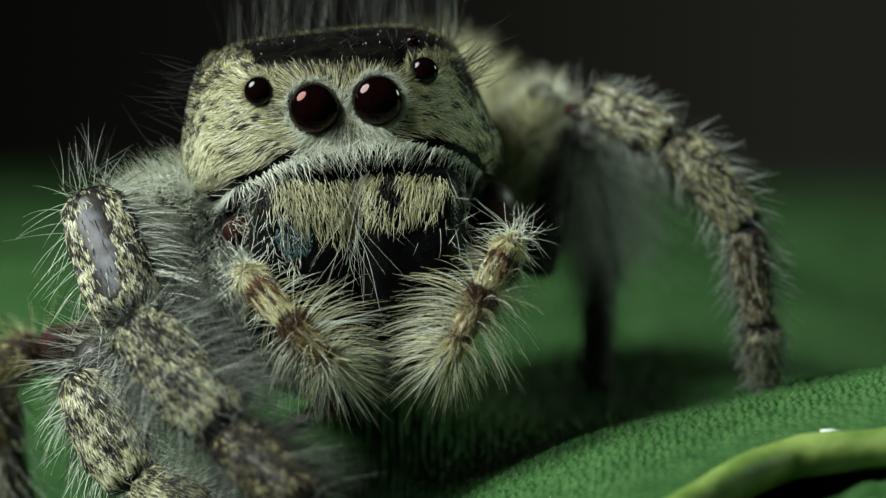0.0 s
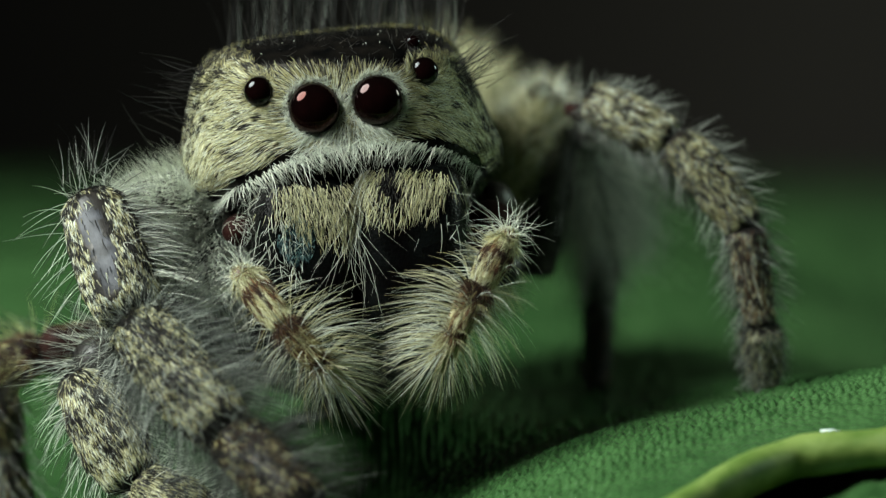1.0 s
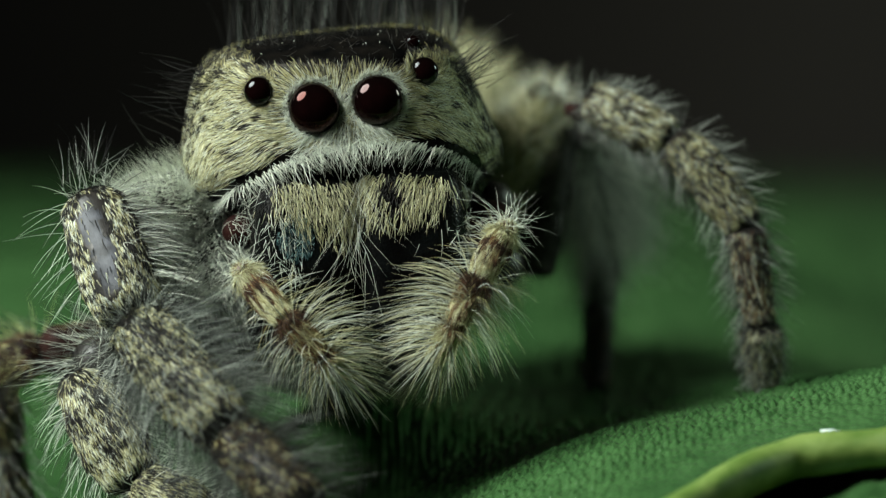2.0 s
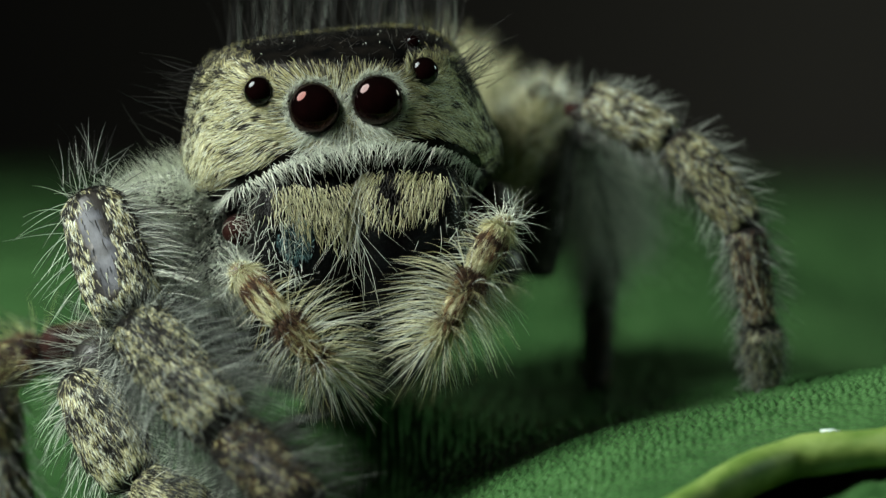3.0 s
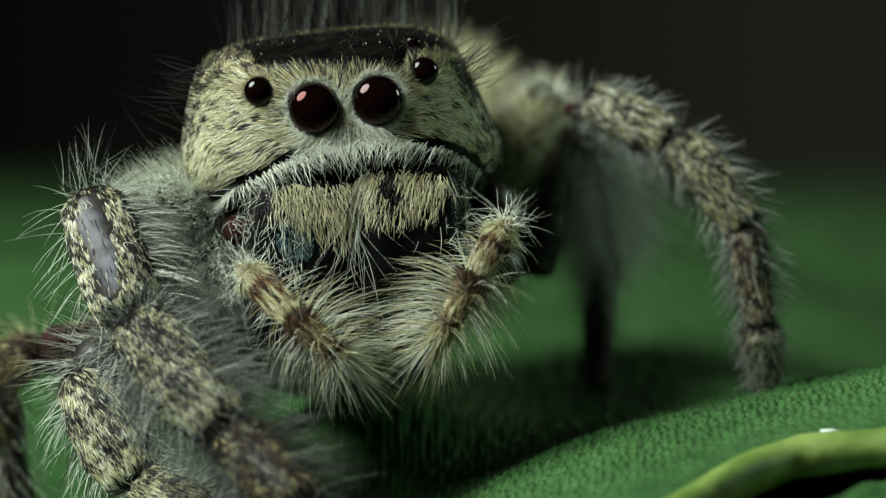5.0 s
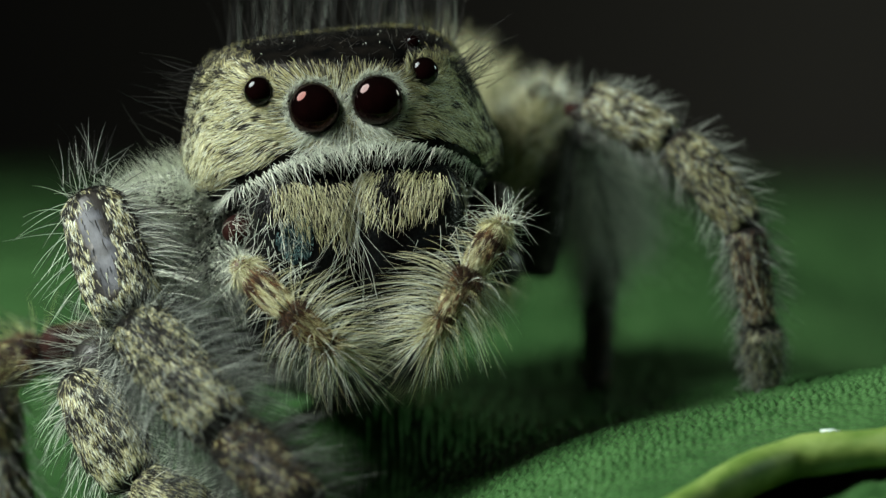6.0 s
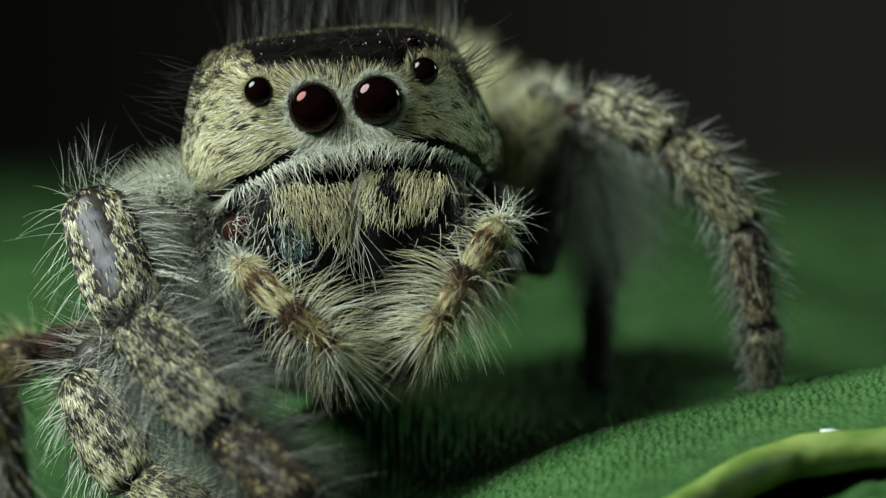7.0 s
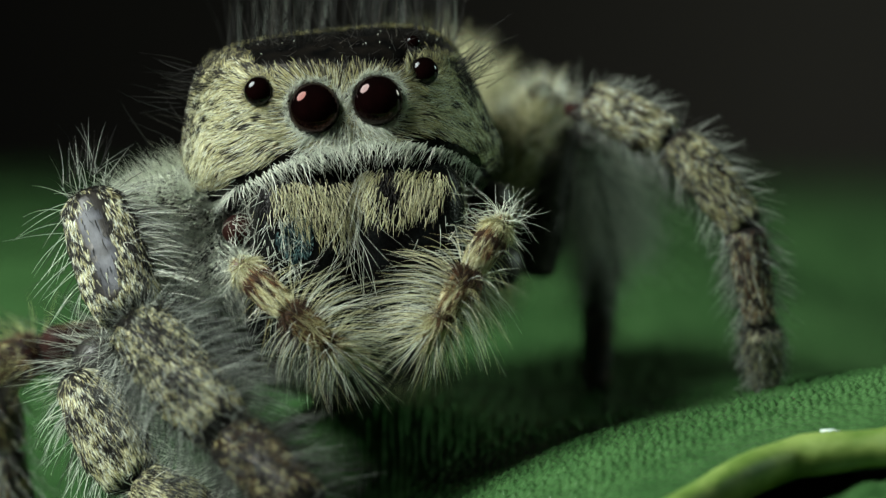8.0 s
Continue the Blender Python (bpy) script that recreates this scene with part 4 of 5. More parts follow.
def make_palp(label, joints, radii, pivot, brush, crown, inner, tan):
    """A feeler: three segments with a bottle brush of long hairs; brush: reach on the inner and the outer side, crown: reach at its knee."""
    v, f = ellipsoid(joints[0], (radii[0] * 0.8, radii[0] * 0.8, radii[0] * 0.7), 20, 24)
    palp = mesh_object("palp", v, f, [OCHRE_SKIN], np.array(pivot), spider, label)
    fur = Fur()
    names = ("patella", "tibia", "tarsus")
    for k, name in enumerate(names):
        a, b = joints[k], joints[k + 1]
        r = radii[k]
        v, f = limb(a, b, [r * 0.9, r * 1.05, r, r * 0.8], rings=24, sides=24)
        mesh_object(name, v, f, [OCHRE_SKIN], np.array(a), palp)
        along = unit(b - a)
        across = unit(np.cross(along, V(0, 1, 0)))
        across = across * np.sign(across[0] * inner)
        # short flat hairs: pale cuffs, brown stripes, dark joints
        p, n = sample(v, f, (3400, 2000, 1300)[k])
        s = (p - a) @ along / np.linalg.norm(b - a)
        round_it = np.arctan2(n @ np.cross(along, across), n @ across)
        streak = np.sin(round_it * 9 + 1.0 + 0.8 * np.sin(s * 7))
        if k == 0:
            shade = 0.64 - 0.62 * np.exp(-((s - 0.28) / 0.09) ** 2) - tan * np.exp(-((s - 0.50) / 0.22) ** 4) * (0.55 + 0.75 * streak) - 0.9 * np.clip((s - 0.88) / 0.08, 0, 1)
        elif k == 1:
            shade = 0.62 - 0.7 * np.clip((0.22 - s) / 0.15, 0, 1) - 0.9 * np.exp(-((s - 0.93) / 0.06) ** 2) + 0.16 * streak - 0.22
        else:
            shade = 0.55 - 0.5 * np.clip((0.12 - s) / 0.1, 0, 1) + 0.16 * streak
        shade = shade + rng.normal(size=len(p)) * 0.14
        for mat, lo, hi in ((BROWN, -9, 0.12), (RUST, 0.12, 0.36), (OCHRE, 0.36, 0.58), (CREAM, 0.58, 9)):
            w = (shade >= lo) & (shade < hi)
            m = int(w.sum())
            fur.add(mat, p[w], flow(along + jitter(m, 0.16), n[w], 0.2), 0.12 + 0.10 * rng.random(m), 0.0062, -n[w] * 0.1, 3)
        # the long brush
        p, n = sample(v, f, (190, 350, 370)[k])
        s = (p - a) @ along / np.linalg.norm(b - a)
        flank = (n[:, 1] > -0.40) | (rng.random(len(p)) < (0.05, 0.28, 0.48)[k])
        flank &= (k > 0) | (s > 0.35) | (rng.random(len(p)) < 0.5)
        p, n, s = p[flank], n[flank], s[flank]
        on = n @ across
        m = len(p)
        far = np.clip(0.5 + on * 0.9, 0, 1)
        reach = (brush[1] + (brush[0] - brush[1]) * far) * (0.62, 1.0, 0.74)[k]
        reach = np.where((k == 0) & (s < 0.6), reach * 0.6, reach) * (1 - 0.35 * np.clip(-n[:, 1], 0, 1)) * (0.70 + 0.38 * rng.random(m))
        comb = ((-0.15 + 0.25 * s), (-0.48 + 0.80 * s), (0.30 + 0.80 * s))[k]
        d = n * V(1, 0.7, 1) + across * (on * 0.55)[:, None] + along * comb[:, None] + jitter(m, 0.12)
        bend = along * (0.18, 0.34, 0.20)[k] + V(0, 0.05, -0.12) + jitter(m, 0.09)
        # shade painted in: one feeler's outer hairs shift to darker colours
        pick = rng.random(m) + 0.32 * (1 - far) * (inner > 0)
        for mat, lo, hi in ((CREAM, 0, 0.40), (WHITE, 0.40, 0.80), (OCHRE, 0.80, 0.90), (DIM, 0.90, 1.2), (BROWN, 1.2, 2)):
            w = (pick >= lo) & (pick < hi)
            fur.add(mat, p[w], d[w], reach[w], 0.0052, bend[w], 9, 0.6)
    # dark hairs spreading from the joint below the knee
    a, b = joints[1], joints[2]
    n = unit(rng.normal(size=(170, 3)) * V(1, 0.8, 1) + V(0, -0.3, 0))
    way = unit(n - (n @ unit(b - a))[:, None] * unit(b - a))
    at = rng.random(len(n)) ** 1.5 * 0.5
    fur.add(BROWN, a + (b - a) * at[:, None] + way * radii[1] * 0.95, way * 0.6 + unit(b - a) * 0.7 + jitter(len(n), 0.2), 0.16 + 0.22 * rng.random(len(n)), 0.0055, jitter(len(n), 0.15), 5)
    # short hairs on the knee, and a star of long ones round it
    v, f = ellipsoid(joints[0], (radii[0] * 0.8, radii[0] * 0.8, radii[0] * 0.7), 20, 24)
    back = unit(joints[0] - joints[1])
    p, n = sample(v, f, 320)
    for mat, w in ((CREAM, slice(0, None, 3)), (OCHRE, slice(1, None, 3)), (CREAM, slice(2, None, 3))):
        m = len(p[w])
        fur.add(mat, p[w], flow(back + jitter(m, 0.4), n[w], 0.4), 0.035 + 0.045 * rng.random(m), 0.0065, jitter(m, 0.2), 3)
    n = unit(unit(rng.normal(size=(crown[1], 3))) + back * 0.55 - V(0, 0.15, 0))
    fur.add(WHITE, joints[0] + n * radii[0] * 0.7, n + jitter(len(n), 0.2), crown[0] * (0.60 + 0.50 * rng.random(len(n))), 0.0052, V(0, 0, -0.20) + np.clip(jitter(len(n), 0.6), -0.7, 0.7), 10, 0.5, 0.15)
    k = 7
    fur.add(BLACK, joints[0] + back * radii[0] + jitter(k, 0.07), back + jitter(k, 0.3), 0.16 + 0.15 * rng.random(k), 0.010, jitter(k, 0.3), 5)
    fur.build("palp_brush", palp, "bottle brush of long cream hairs")
    return palp


OCHRE_SKIN = skin_material("ochre_cuticle", (0.05, 0.022, 0.009), (0.20, 0.12, 0.05), 0.5)

make_head()
make_eyes()
make_fringe()
jaw_a = make_jaw(V(-1.980, 0.5, -0.177), (0.80, 0.62, 1.33), 0.06, 1.0, [(-2.47, 0.48), (-2.37, 0.384), (-2.136, 0.36), (-1.79, 0.184), (-1.47, 0.144), (-1.25, 0.17)], (-2.55, 0.80, 0.16), (-2.10, 0.20, 0.24, 0.34))
jaw_b = make_jaw(V(-0.466, 0.5, -0.096), (0.80, 0.62, 1.33), -0.02, -1.0, [(-1.2, 0.36), (-0.752, 0.31), (-0.512, 0.37), (-0.192, 0.41), (0.06, 0.55)], (-0.72, 0.80, 0.20), None)
make_underside()
make_legs()
PALP_A, PALP_B = V(-2.212, -0.9, -0.943), V(0.563, -0.9, -0.547)
palp_a = make_palp("short hairy feeler bent in front of the jaw", [V(-2.775, -0.5, -0.325), V(-2.205, -0.9, -0.975), V(-1.681, -1, -1.483), V(-1.412, -0.7, -1.832)], (0.215, 0.185, 0.16), PALP_A, (1.02, 0.82), (0.40, 95), 1.0, 0.62)
palp_b = make_palp("short hairy feeler raised beside the jaw", [V(0.983, -0.6, 0.095), V(0.611, -0.9, -0.555), V(0.246, -1, -1.213), V(-0.024, -0.7, -1.681)], (0.205, 0.185, 0.16), PALP_B, (1.06, 0.80), (0.42, 100), -1.0, 0.72)


# ---- what moves ----
def motions():
    walk(palp_a, [
        (0, pose(-0.001025, -0.003900, 0.001686, 0, 0.00, 0)),
        (0.1, pose(-0.000967, -0.003900, 0.001747, 0, -2.33, 0)),
        (0.2, pose(-0.000888, -0.003900, 0.001737, 0, 2.23, 0)),
        (0.3, pose(-0.001132, -0.003900, 0.001603, 0, 1.39, 0)),
        (0.4, pose(-0.001064, -0.003900, 0.001573, 0, 1.03, 0)),
        (0.5, pose(-0.001080, -0.003900, 0.001606, 0, 0.61, 0)),
        (0.6, pose(-0.001069, -0.003900, 0.001702, 0, -1.17, 0)),
        (0.7, pose(-0.000969, -0.003900, 0.001675, 0, 2.39, 0)),
        (0.8, pose(-0.000940, -0.003900, 0.001753, 0, 4.33, 0)),
        (0.9, pose(-0.001021, -0.003900, 0.001646, 0, 3.52, 0)),
        (1, pose(-0.001081, -0.003900, 0.001620, 0, 2.15, 0)),
        (1.1, pose(-0.001076, -0.003900, 0.001743, 0, -0.62, 0)),
        (1.2, pose(-0.000950, -0.003900, 0.001729, 0, 1.58, 0)),
        (1.3, pose(-0.000915, -0.003900, 0.001766, 0, 3.66, 0)),
        (1.4, pose(-0.001068, -0.003900, 0.001701, 0, 3.74, 0)),
        (1.5, pose(-0.001072, -0.003900, 0.001666, 0, 1.75, 0)),
        (1.6, pose(-0.001064, -0.003900, 0.001730, 0, -0.41, 0)),
        (1.7, pose(-0.000964, -0.003900, 0.001741, 0, 1.02, 0)),
        (1.95, pose(-0.001066, -0.003900, 0.001715, 0, -0.46, 0)),
        (2.2, pose(-0.000971, -0.003900, 0.001641, 0, 2.57, 0)),
        (2.5, pose(-0.001066, -0.003900, 0.001715, 0, -0.41, 0)),
        (2.8, pose(-0.001122, -0.003900, 0.001644, 0, 1.55, 0)),
        (2.9, pose(-0.001116, -0.003900, 0.001617, 0, 1.43, 0)),
        (3, pose(-0.001098, -0.003900, 0.001679, 0, 0.39, 0)),
        (3.1, pose(-0.001010, -0.003900, 0.001676, 0, 2.38, 0)),
        (3.2, pose(-0.000973, -0.003900, 0.001659, 0, 3.68, 0)),
        (3.3, pose(-0.001057, -0.003900, 0.001626, 0, 3.22, 0)),
        (3.4, pose(-0.001080, -0.003900, 0.001613, 0, 2.31, 0)),
        (3.5, pose(-0.000943, -0.003900, 0.001698, 0, -0.26, 0)),
        (3.6, pose(-0.000920, -0.003900, 0.001738, 0, 3.08, 0)),
        (3.7, pose(-0.001067, -0.003900, 0.001593, 0, 1.53, 0)),
        (3.8, pose(-0.001090, -0.003900, 0.001603, 0, 1.36, 0)),
        (3.9, pose(-0.001067, -0.003900, 0.001650, 0, -0.28, 0)),
        (4, pose(-0.000953, -0.003900, 0.001667, 0, 4.51, 0)),
        (4.1, pose(-0.000926, -0.003900, 0.001652, 0, 2.76, 0)),
        (4.2, pose(-0.001039, -0.003900, 0.001620, 0, 1.92, 0)),
        (4.3, pose(-0.000981, -0.003900, 0.001672, 0, -0.47, 0)),
        (4.4, pose(-0.000887, -0.003900, 0.001724, 0, -1.84, 0)),
        (4.5, pose(-0.000962, -0.003900, 0.001695, 0, -2.83, 0)),
        (4.6, pose(-0.000975, -0.003900, 0.001724, 0, -3.88, 0)),
        (4.7, pose(-0.000943, -0.003900, 0.001715, 0, -3.85, 0)),
        (5.8, pose(-0.001005, -0.003900, 0.001798, 0, -4.64, 0)),
        (6, pose(-0.001018, -0.003900, 0.001804, 0, -5.15, 0)),
        (6.2, pose(-0.001007, -0.003900, 0.001797, 0, -4.73, 0)),
        (6.5, pose(-0.001021, -0.003900, 0.001807, 0, -5.10, 0)),
        (6.8, pose(-0.001015, -0.003900, 0.001822, 0, -4.83, 0)),
        (7, pose(-0.001024, -0.003900, 0.001822, 0, -5.11, 0)),
        (7.3, pose(-0.001016, -0.003900, 0.001820, 0, -4.88, 0)),
        (7.5, pose(-0.001024, -0.003900, 0.001819, 0, -5.27, 0)),
        (8, pose(-0.001024, -0.003900, 0.001816, 0, -5.55, 0)),
    ])
    walk(palp_b, [
        (0, pose(0.001750, -0.003900, 0.002082, 0, 0.00, 0)),
        (0.1, pose(0.001646, -0.003900, 0.002196, 0, 1.33, 0)),
        (0.2, pose(0.001564, -0.003900, 0.002344, 0, -5.41, 0)),
        (0.3, pose(0.001555, -0.003900, 0.002388, 0, -5.07, 0)),
        (0.4, pose(0.001597, -0.003900, 0.002343, 0, -3.40, 0)),
        (0.5, pose(0.001646, -0.003900, 0.002212, 0, -0.89, 0)),
        (0.6, pose(0.001585, -0.003900, 0.002220, 0, 1.56, 0)),
        (0.7, pose(0.001523, -0.003900, 0.002409, 0, -3.49, 0)),
        (0.8, pose(0.001485, -0.003900, 0.002441, 0, -4.01, 0)),
        (0.9, pose(0.001579, -0.003900, 0.002274, 0, -1.56, 0)),
        (1, pose(0.001671, -0.003900, 0.002133, 0, -0.59, 0)),
        (1.1, pose(0.001631, -0.003900, 0.002244, 0, 1.64, 0)),
        (1.2, pose(0.001595, -0.003900, 0.002365, 0, -2.73, 0)),
        (1.3, pose(0.001542, -0.003900, 0.002350, 0, -3.08, 0)),
        (1.4, pose(0.001703, -0.003900, 0.002201, 0, -1.43, 0)),
        (1.5, pose(0.001787, -0.003900, 0.002059, 0, -1.05, 0)),
        (1.6, pose(0.001729, -0.003900, 0.002089, 0, 0.68, 0)),
        (1.7, pose(0.001593, -0.003900, 0.002307, 0, -3.36, 0)),
        (1.95, pose(0.001670, -0.003900, 0.002222, 0, -0.36, 0)),
        (2.2, pose(0.001590, -0.003900, 0.002356, 0, -3.38, 0)),
        (2.5, pose(0.001697, -0.003900, 0.002220, 0, -0.35, 0)),
        (2.8, pose(0.001628, -0.003900, 0.002330, 0, -3.86, 0)),
        (2.9, pose(0.001699, -0.003900, 0.002257, 0, -2.71, 0)),
        (3, pose(0.001604, -0.003900, 0.002313, 0, 0.10, 0)),
        (3.1, pose(0.001613, -0.003900, 0.002430, 0, -4.74, 0)),
        (3.2, pose(0.001633, -0.003900, 0.002358, 0, -3.13, 0)),
        (3.3, pose(0.001691, -0.003900, 0.002217, 0, -1.43, 0)),
        (3.4, pose(0.001733, -0.003900, 0.002181, 0, -1.21, 0)),
        (3.5, pose(0.001763, -0.003900, 0.002285, 0, -2.66, 0)),
        (3.6, pose(0.001710, -0.003900, 0.002345, 0, -7.37, 0)),
        (3.7, pose(0.001639, -0.003900, 0.002322, 0, -2.97, 0)),
        (3.8, pose(0.001697, -0.003900, 0.002249, 0, -2.26, 0)),
        (3.9, pose(0.001654, -0.003900, 0.002277, 0, -0.35, 0)),
        (4, pose(0.001584, -0.003900, 0.002450, 0, -5.03, 0)),
        (4.1, pose(0.001596, -0.003900, 0.002355, 0, -2.95, 0)),
        (4.2, pose(0.001665, -0.003900, 0.002258, 0, 0.07, 0)),
        (4.3, pose(0.001616, -0.003900, 0.002290, 0, 1.37, 0)),
        (4.4, pose(0.001655, -0.003900, 0.002350, 0, -1.24, 0)),
        (4.5, pose(0.001633, -0.003900, 0.002302, 0, -0.81, 0)),
        (4.6, pose(0.001604, -0.003900, 0.002304, 0, 0.65, 0)),
        (4.7, pose(0.001628, -0.003900, 0.002274, 0, 0.98, 0)),
        (5.8, pose(0.001557, -0.003900, 0.002336, 0, 3.08, 0)),
        (6, pose(0.001552, -0.003900, 0.002335, 0, 3.03, 0)),
        (6.2, pose(0.001550, -0.003900, 0.002342, 0, 3.10, 0)),
        (6.5, pose(0.001542, -0.003900, 0.002342, 0, 3.36, 0)),
        (6.8, pose(0.001542, -0.003900, 0.002360, 0, 3.25, 0)),
        (7, pose(0.001545, -0.003900, 0.002357, 0, 3.37, 0)),
        (7.3, pose(0.001547, -0.003900, 0.002364, 0, 3.20, 0)),
        (7.5, pose(0.001545, -0.003900, 0.002357, 0, 3.37, 0)),
        (8, pose(0.001555, -0.003900, 0.002360, 0, 3.29, 0)),
    ])
    walk(jaw_a, [
        (0, pose(-0.000793, -0.002500, 0.002452, 0, 0.00, 0)),
        (0.1, pose(-0.000797, -0.002500, 0.002460, 0, 0.00, 0)),
        (0.2, pose(-0.000787, -0.002500, 0.002427, 0, 0.00, 0)),
        (0.3, pose(-0.000773, -0.002500, 0.002395, 0, 0.00, 0)),
        (0.4, pose(-0.000762, -0.002500, 0.002369, 0, 0.00, 0)),
        (0.5, pose(-0.000762, -0.002500, 0.002387, 0, 0.00, 0)),
        (0.6, pose(-0.000770, -0.002500, 0.002392, 0, 0.00, 0)),
        (0.7, pose(-0.000761, -0.002500, 0.002377, 0, 0.00, 0)),
        (0.8, pose(-0.000751, -0.002500, 0.002378, 0, 0.00, 0)),
        (0.9, pose(-0.000757, -0.002500, 0.002354, 0, 0.00, 0)),
        (1, pose(-0.000765, -0.002500, 0.002374, 0, 0.00, 0)),
        (1.1, pose(-0.000781, -0.002500, 0.002386, 0, 0.00, 0)),
        (1.2, pose(-0.000765, -0.002500, 0.002369, 0, 0.00, 0)),
        (1.3, pose(-0.000759, -0.002500, 0.002371, 0, 0.00, 0)),
        (1.4, pose(-0.000762, -0.002500, 0.002343, 0, 0.00, 0)),
        (1.5, pose(-0.000781, -0.002500, 0.002425, 0, 0.00, 0)),
        (1.6, pose(-0.000797, -0.002500, 0.002446, 0, 0.00, 0)),
        (1.7, pose(-0.000770, -0.002500, 0.002426, 0, 0.00, 0)),
        (2.8, pose(-0.000777, -0.002500, 0.002387, 0, 0.00, 0)),
        (2.9, pose(-0.000772, -0.002500, 0.002364, 0, 0.00, 0)),
        (3, pose(-0.000773, -0.002500, 0.002377, 0, 0.00, 0)),
        (3.1, pose(-0.000773, -0.002500, 0.002390, 0, 0.00, 0)),
        (3.2, pose(-0.000762, -0.002500, 0.002359, 0, 0.00, 0)),
        (3.3, pose(-0.000772, -0.002500, 0.002365, 0, 0.00, 0)),
        (3.4, pose(-0.000787, -0.002500, 0.002390, 0, 0.00, 0)),
        (3.5, pose(-0.000782, -0.002500, 0.002419, 0, 0.00, 0)),
        (3.6, pose(-0.000779, -0.002500, 0.002397, 0, 0.00, 0)),
        (3.7, pose(-0.000777, -0.002500, 0.002387, 0, 0.00, 0)),
        (3.8, pose(-0.000775, -0.002500, 0.002369, 0, 0.00, 0)),
        (3.9, pose(-0.000787, -0.002500, 0.002388, 0, 0.00, 0)),
        (4, pose(-0.000771, -0.002500, 0.002394, 0, 0.00, 0)),
        (4.1, pose(-0.000764, -0.002500, 0.002367, 0, 0.00, 0)),
        (4.2, pose(-0.000772, -0.002500, 0.002353, 0, 0.00, 0)),
        (4.3, pose(-0.000784, -0.002500, 0.002365, 0, 0.00, 0)),
        (4.4, pose(-0.000774, -0.002500, 0.002365, 0, 0.00, 0)),
        (4.5, pose(-0.000766, -0.002500, 0.002356, 0, 0.00, 0)),
        (4.6, pose(-0.000774, -0.002500, 0.002376, 0, 0.00, 0)),
        (4.7, pose(-0.000774, -0.002500, 0.002380, 0, 0.00, 0)),
        (5.8, pose(-0.000786, -0.002500, 0.002416, 0, 0.00, 0)),
        (6, pose(-0.000783, -0.002500, 0.002407, 0, 0.00, 0)),
        (6.2, pose(-0.000788, -0.002500, 0.002406, 0, 0.00, 0)),
        (6.5, pose(-0.000782, -0.002500, 0.002408, 0, 0.00, 0)),
        (6.8, pose(-0.000787, -0.002500, 0.002417, 0, 0.00, 0)),
        (7, pose(-0.000783, -0.002500, 0.002420, 0, 0.00, 0)),
        (7.3, pose(-0.000787, -0.002500, 0.002417, 0, 0.00, 0)),
        (7.5, pose(-0.000783, -0.002500, 0.002419, 0, 0.00, 0)),
        (8, pose(-0.000785, -0.002500, 0.002410, 0, 0.00, 0)),
    ])
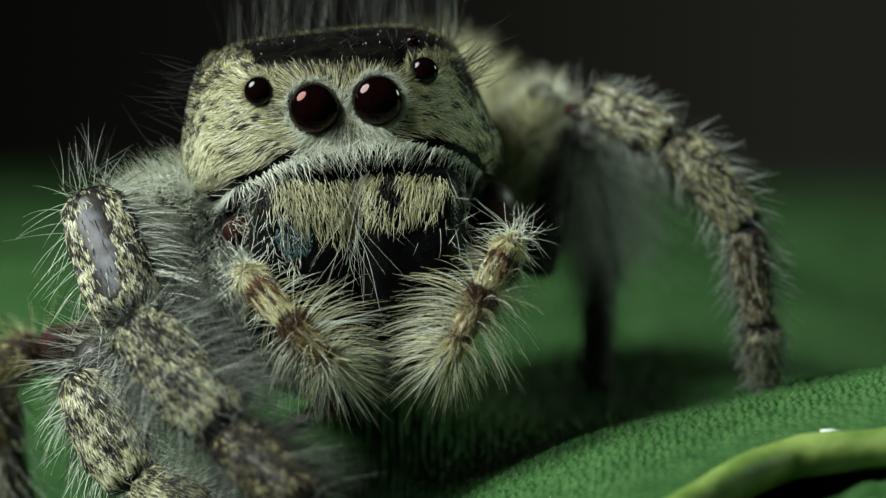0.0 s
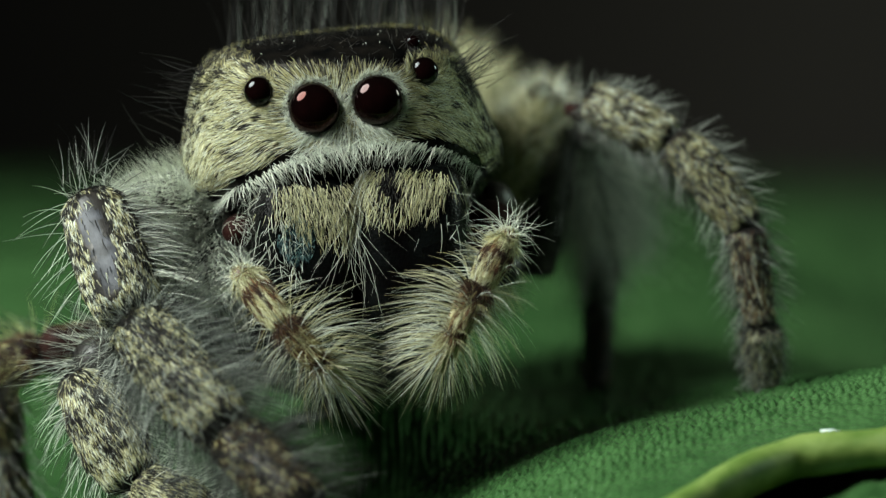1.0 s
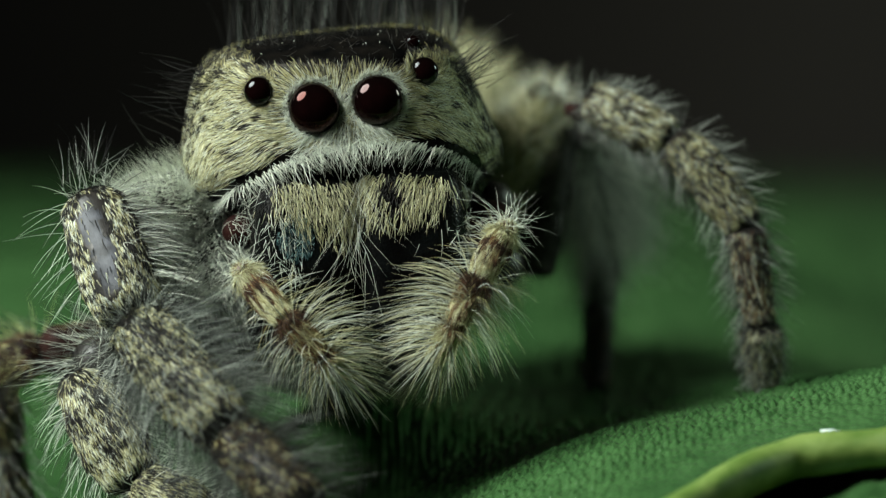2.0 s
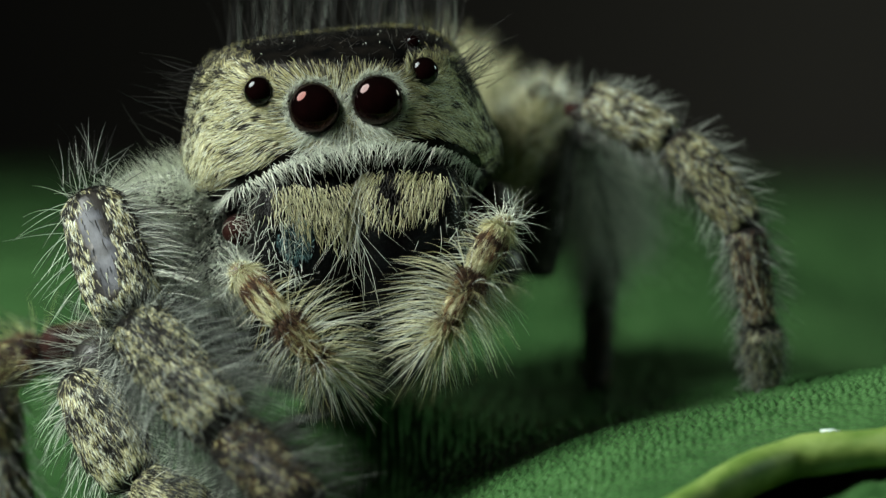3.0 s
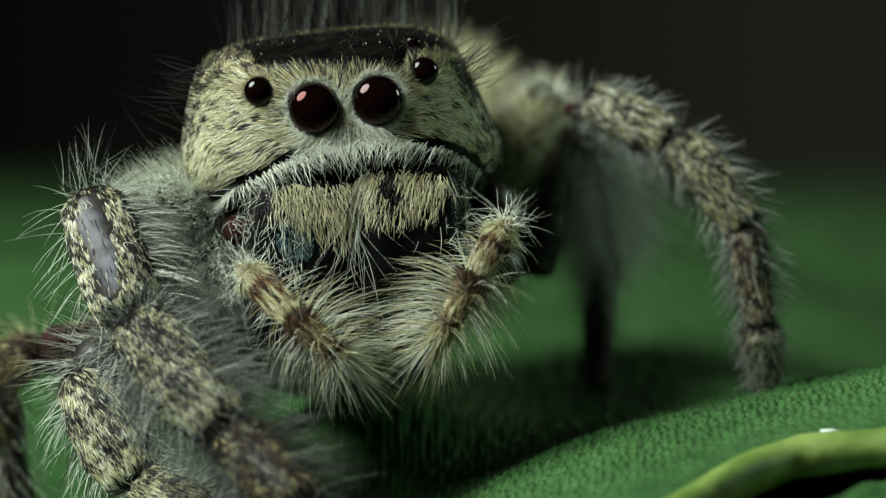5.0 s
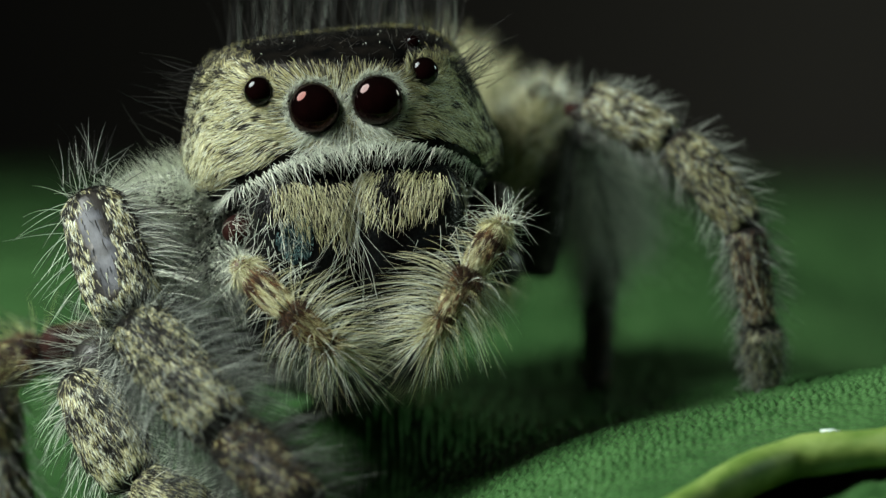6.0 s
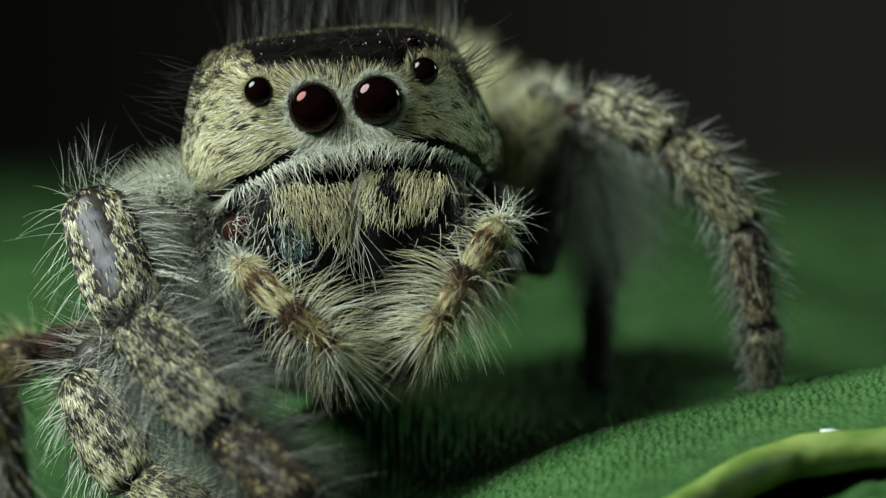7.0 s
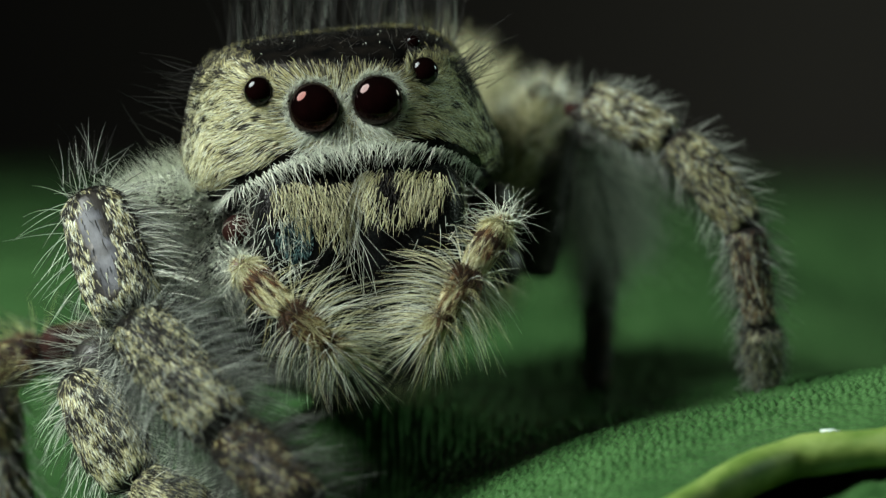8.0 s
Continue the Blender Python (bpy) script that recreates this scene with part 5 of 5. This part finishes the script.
    walk(jaw_b, [
        (0, pose(0.000720, -0.002500, 0.002532, 0, 0.00, 0)),
        (0.1, pose(0.000719, -0.002500, 0.002547, 0, 0.00, 0)),
        (0.2, pose(0.000734, -0.002500, 0.002520, 0, 0.00, 0)),
        (0.3, pose(0.000741, -0.002500, 0.002506, 0, 0.00, 0)),
        (0.4, pose(0.000732, -0.002500, 0.002554, 0, 0.00, 0)),
        (0.5, pose(0.000736, -0.002500, 0.002588, 0, 0.00, 0)),
        (0.6, pose(0.000724, -0.002500, 0.002617, 0, 0.00, 0)),
        (0.7, pose(0.000740, -0.002500, 0.002572, 0, 0.00, 0)),
        (0.8, pose(0.000758, -0.002500, 0.002575, 0, 0.00, 0)),
        (0.9, pose(0.000744, -0.002500, 0.002614, 0, 0.00, 0)),
        (1, pose(0.000734, -0.002500, 0.002592, 0, 0.00, 0)),
        (1.1, pose(0.000715, -0.002500, 0.002601, 0, 0.00, 0)),
        (1.2, pose(0.000735, -0.002500, 0.002557, 0, 0.00, 0)),
        (1.3, pose(0.000762, -0.002500, 0.002577, 0, 0.00, 0)),
        (1.4, pose(0.000744, -0.002500, 0.002572, 0, 0.00, 0)),
        (1.5, pose(0.000742, -0.002500, 0.002490, 0, 0.00, 0)),
        (1.6, pose(0.000726, -0.002500, 0.002512, 0, 0.00, 0)),
        (1.7, pose(0.000739, -0.002500, 0.002522, 0, 0.00, 0)),
        (2.8, pose(0.000738, -0.002500, 0.002493, 0, 0.00, 0)),
        (2.9, pose(0.000727, -0.002500, 0.002535, 0, 0.00, 0)),
        (3, pose(0.000725, -0.002500, 0.002564, 0, 0.00, 0)),
        (3.1, pose(0.000727, -0.002500, 0.002567, 0, 0.00, 0)),
        (3.2, pose(0.000736, -0.002500, 0.002602, 0, 0.00, 0)),
        (3.3, pose(0.000737, -0.002500, 0.002524, 0, 0.00, 0)),
        (3.4, pose(0.000724, -0.002500, 0.002509, 0, 0.00, 0)),
        (3.5, pose(0.000732, -0.002500, 0.002510, 0, 0.00, 0)),
        (3.6, pose(0.000734, -0.002500, 0.002496, 0, 0.00, 0)),
        (3.7, pose(0.000728, -0.002500, 0.002484, 0, 0.00, 0)),
        (3.8, pose(0.000727, -0.002500, 0.002516, 0, 0.00, 0)),
        (3.9, pose(0.000719, -0.002500, 0.002539, 0, 0.00, 0)),
        (4, pose(0.000733, -0.002500, 0.002537, 0, 0.00, 0)),
        (4.1, pose(0.000747, -0.002500, 0.002568, 0, 0.00, 0)),
        (4.2, pose(0.000723, -0.002500, 0.002568, 0, 0.00, 0)),
        (4.3, pose(0.000715, -0.002500, 0.002557, 0, 0.00, 0)),
        (4.4, pose(0.000727, -0.002500, 0.002532, 0, 0.00, 0)),
        (4.5, pose(0.000734, -0.002500, 0.002550, 0, 0.00, 0)),
        (4.6, pose(0.000727, -0.002500, 0.002560, 0, 0.00, 0)),
        (4.7, pose(0.000727, -0.002500, 0.002549, 0, 0.00, 0)),
        (5.8, pose(0.000717, -0.002500, 0.002586, 0, 0.00, 0)),
        (6, pose(0.000719, -0.002500, 0.002576, 0, 0.00, 0)),
        (6.2, pose(0.000715, -0.002500, 0.002583, 0, 0.00, 0)),
        (6.5, pose(0.000718, -0.002500, 0.002577, 0, 0.00, 0)),
        (6.8, pose(0.000713, -0.002500, 0.002596, 0, 0.00, 0)),
        (7, pose(0.000717, -0.002500, 0.002592, 0, 0.00, 0)),
        (7.3, pose(0.000712, -0.002500, 0.002598, 0, 0.00, 0)),
        (7.5, pose(0.000718, -0.002500, 0.002588, 0, 0.00, 0)),
        (8, pose(0.000716, -0.002500, 0.002583, 0, 0.00, 0)),
    ])


motions()
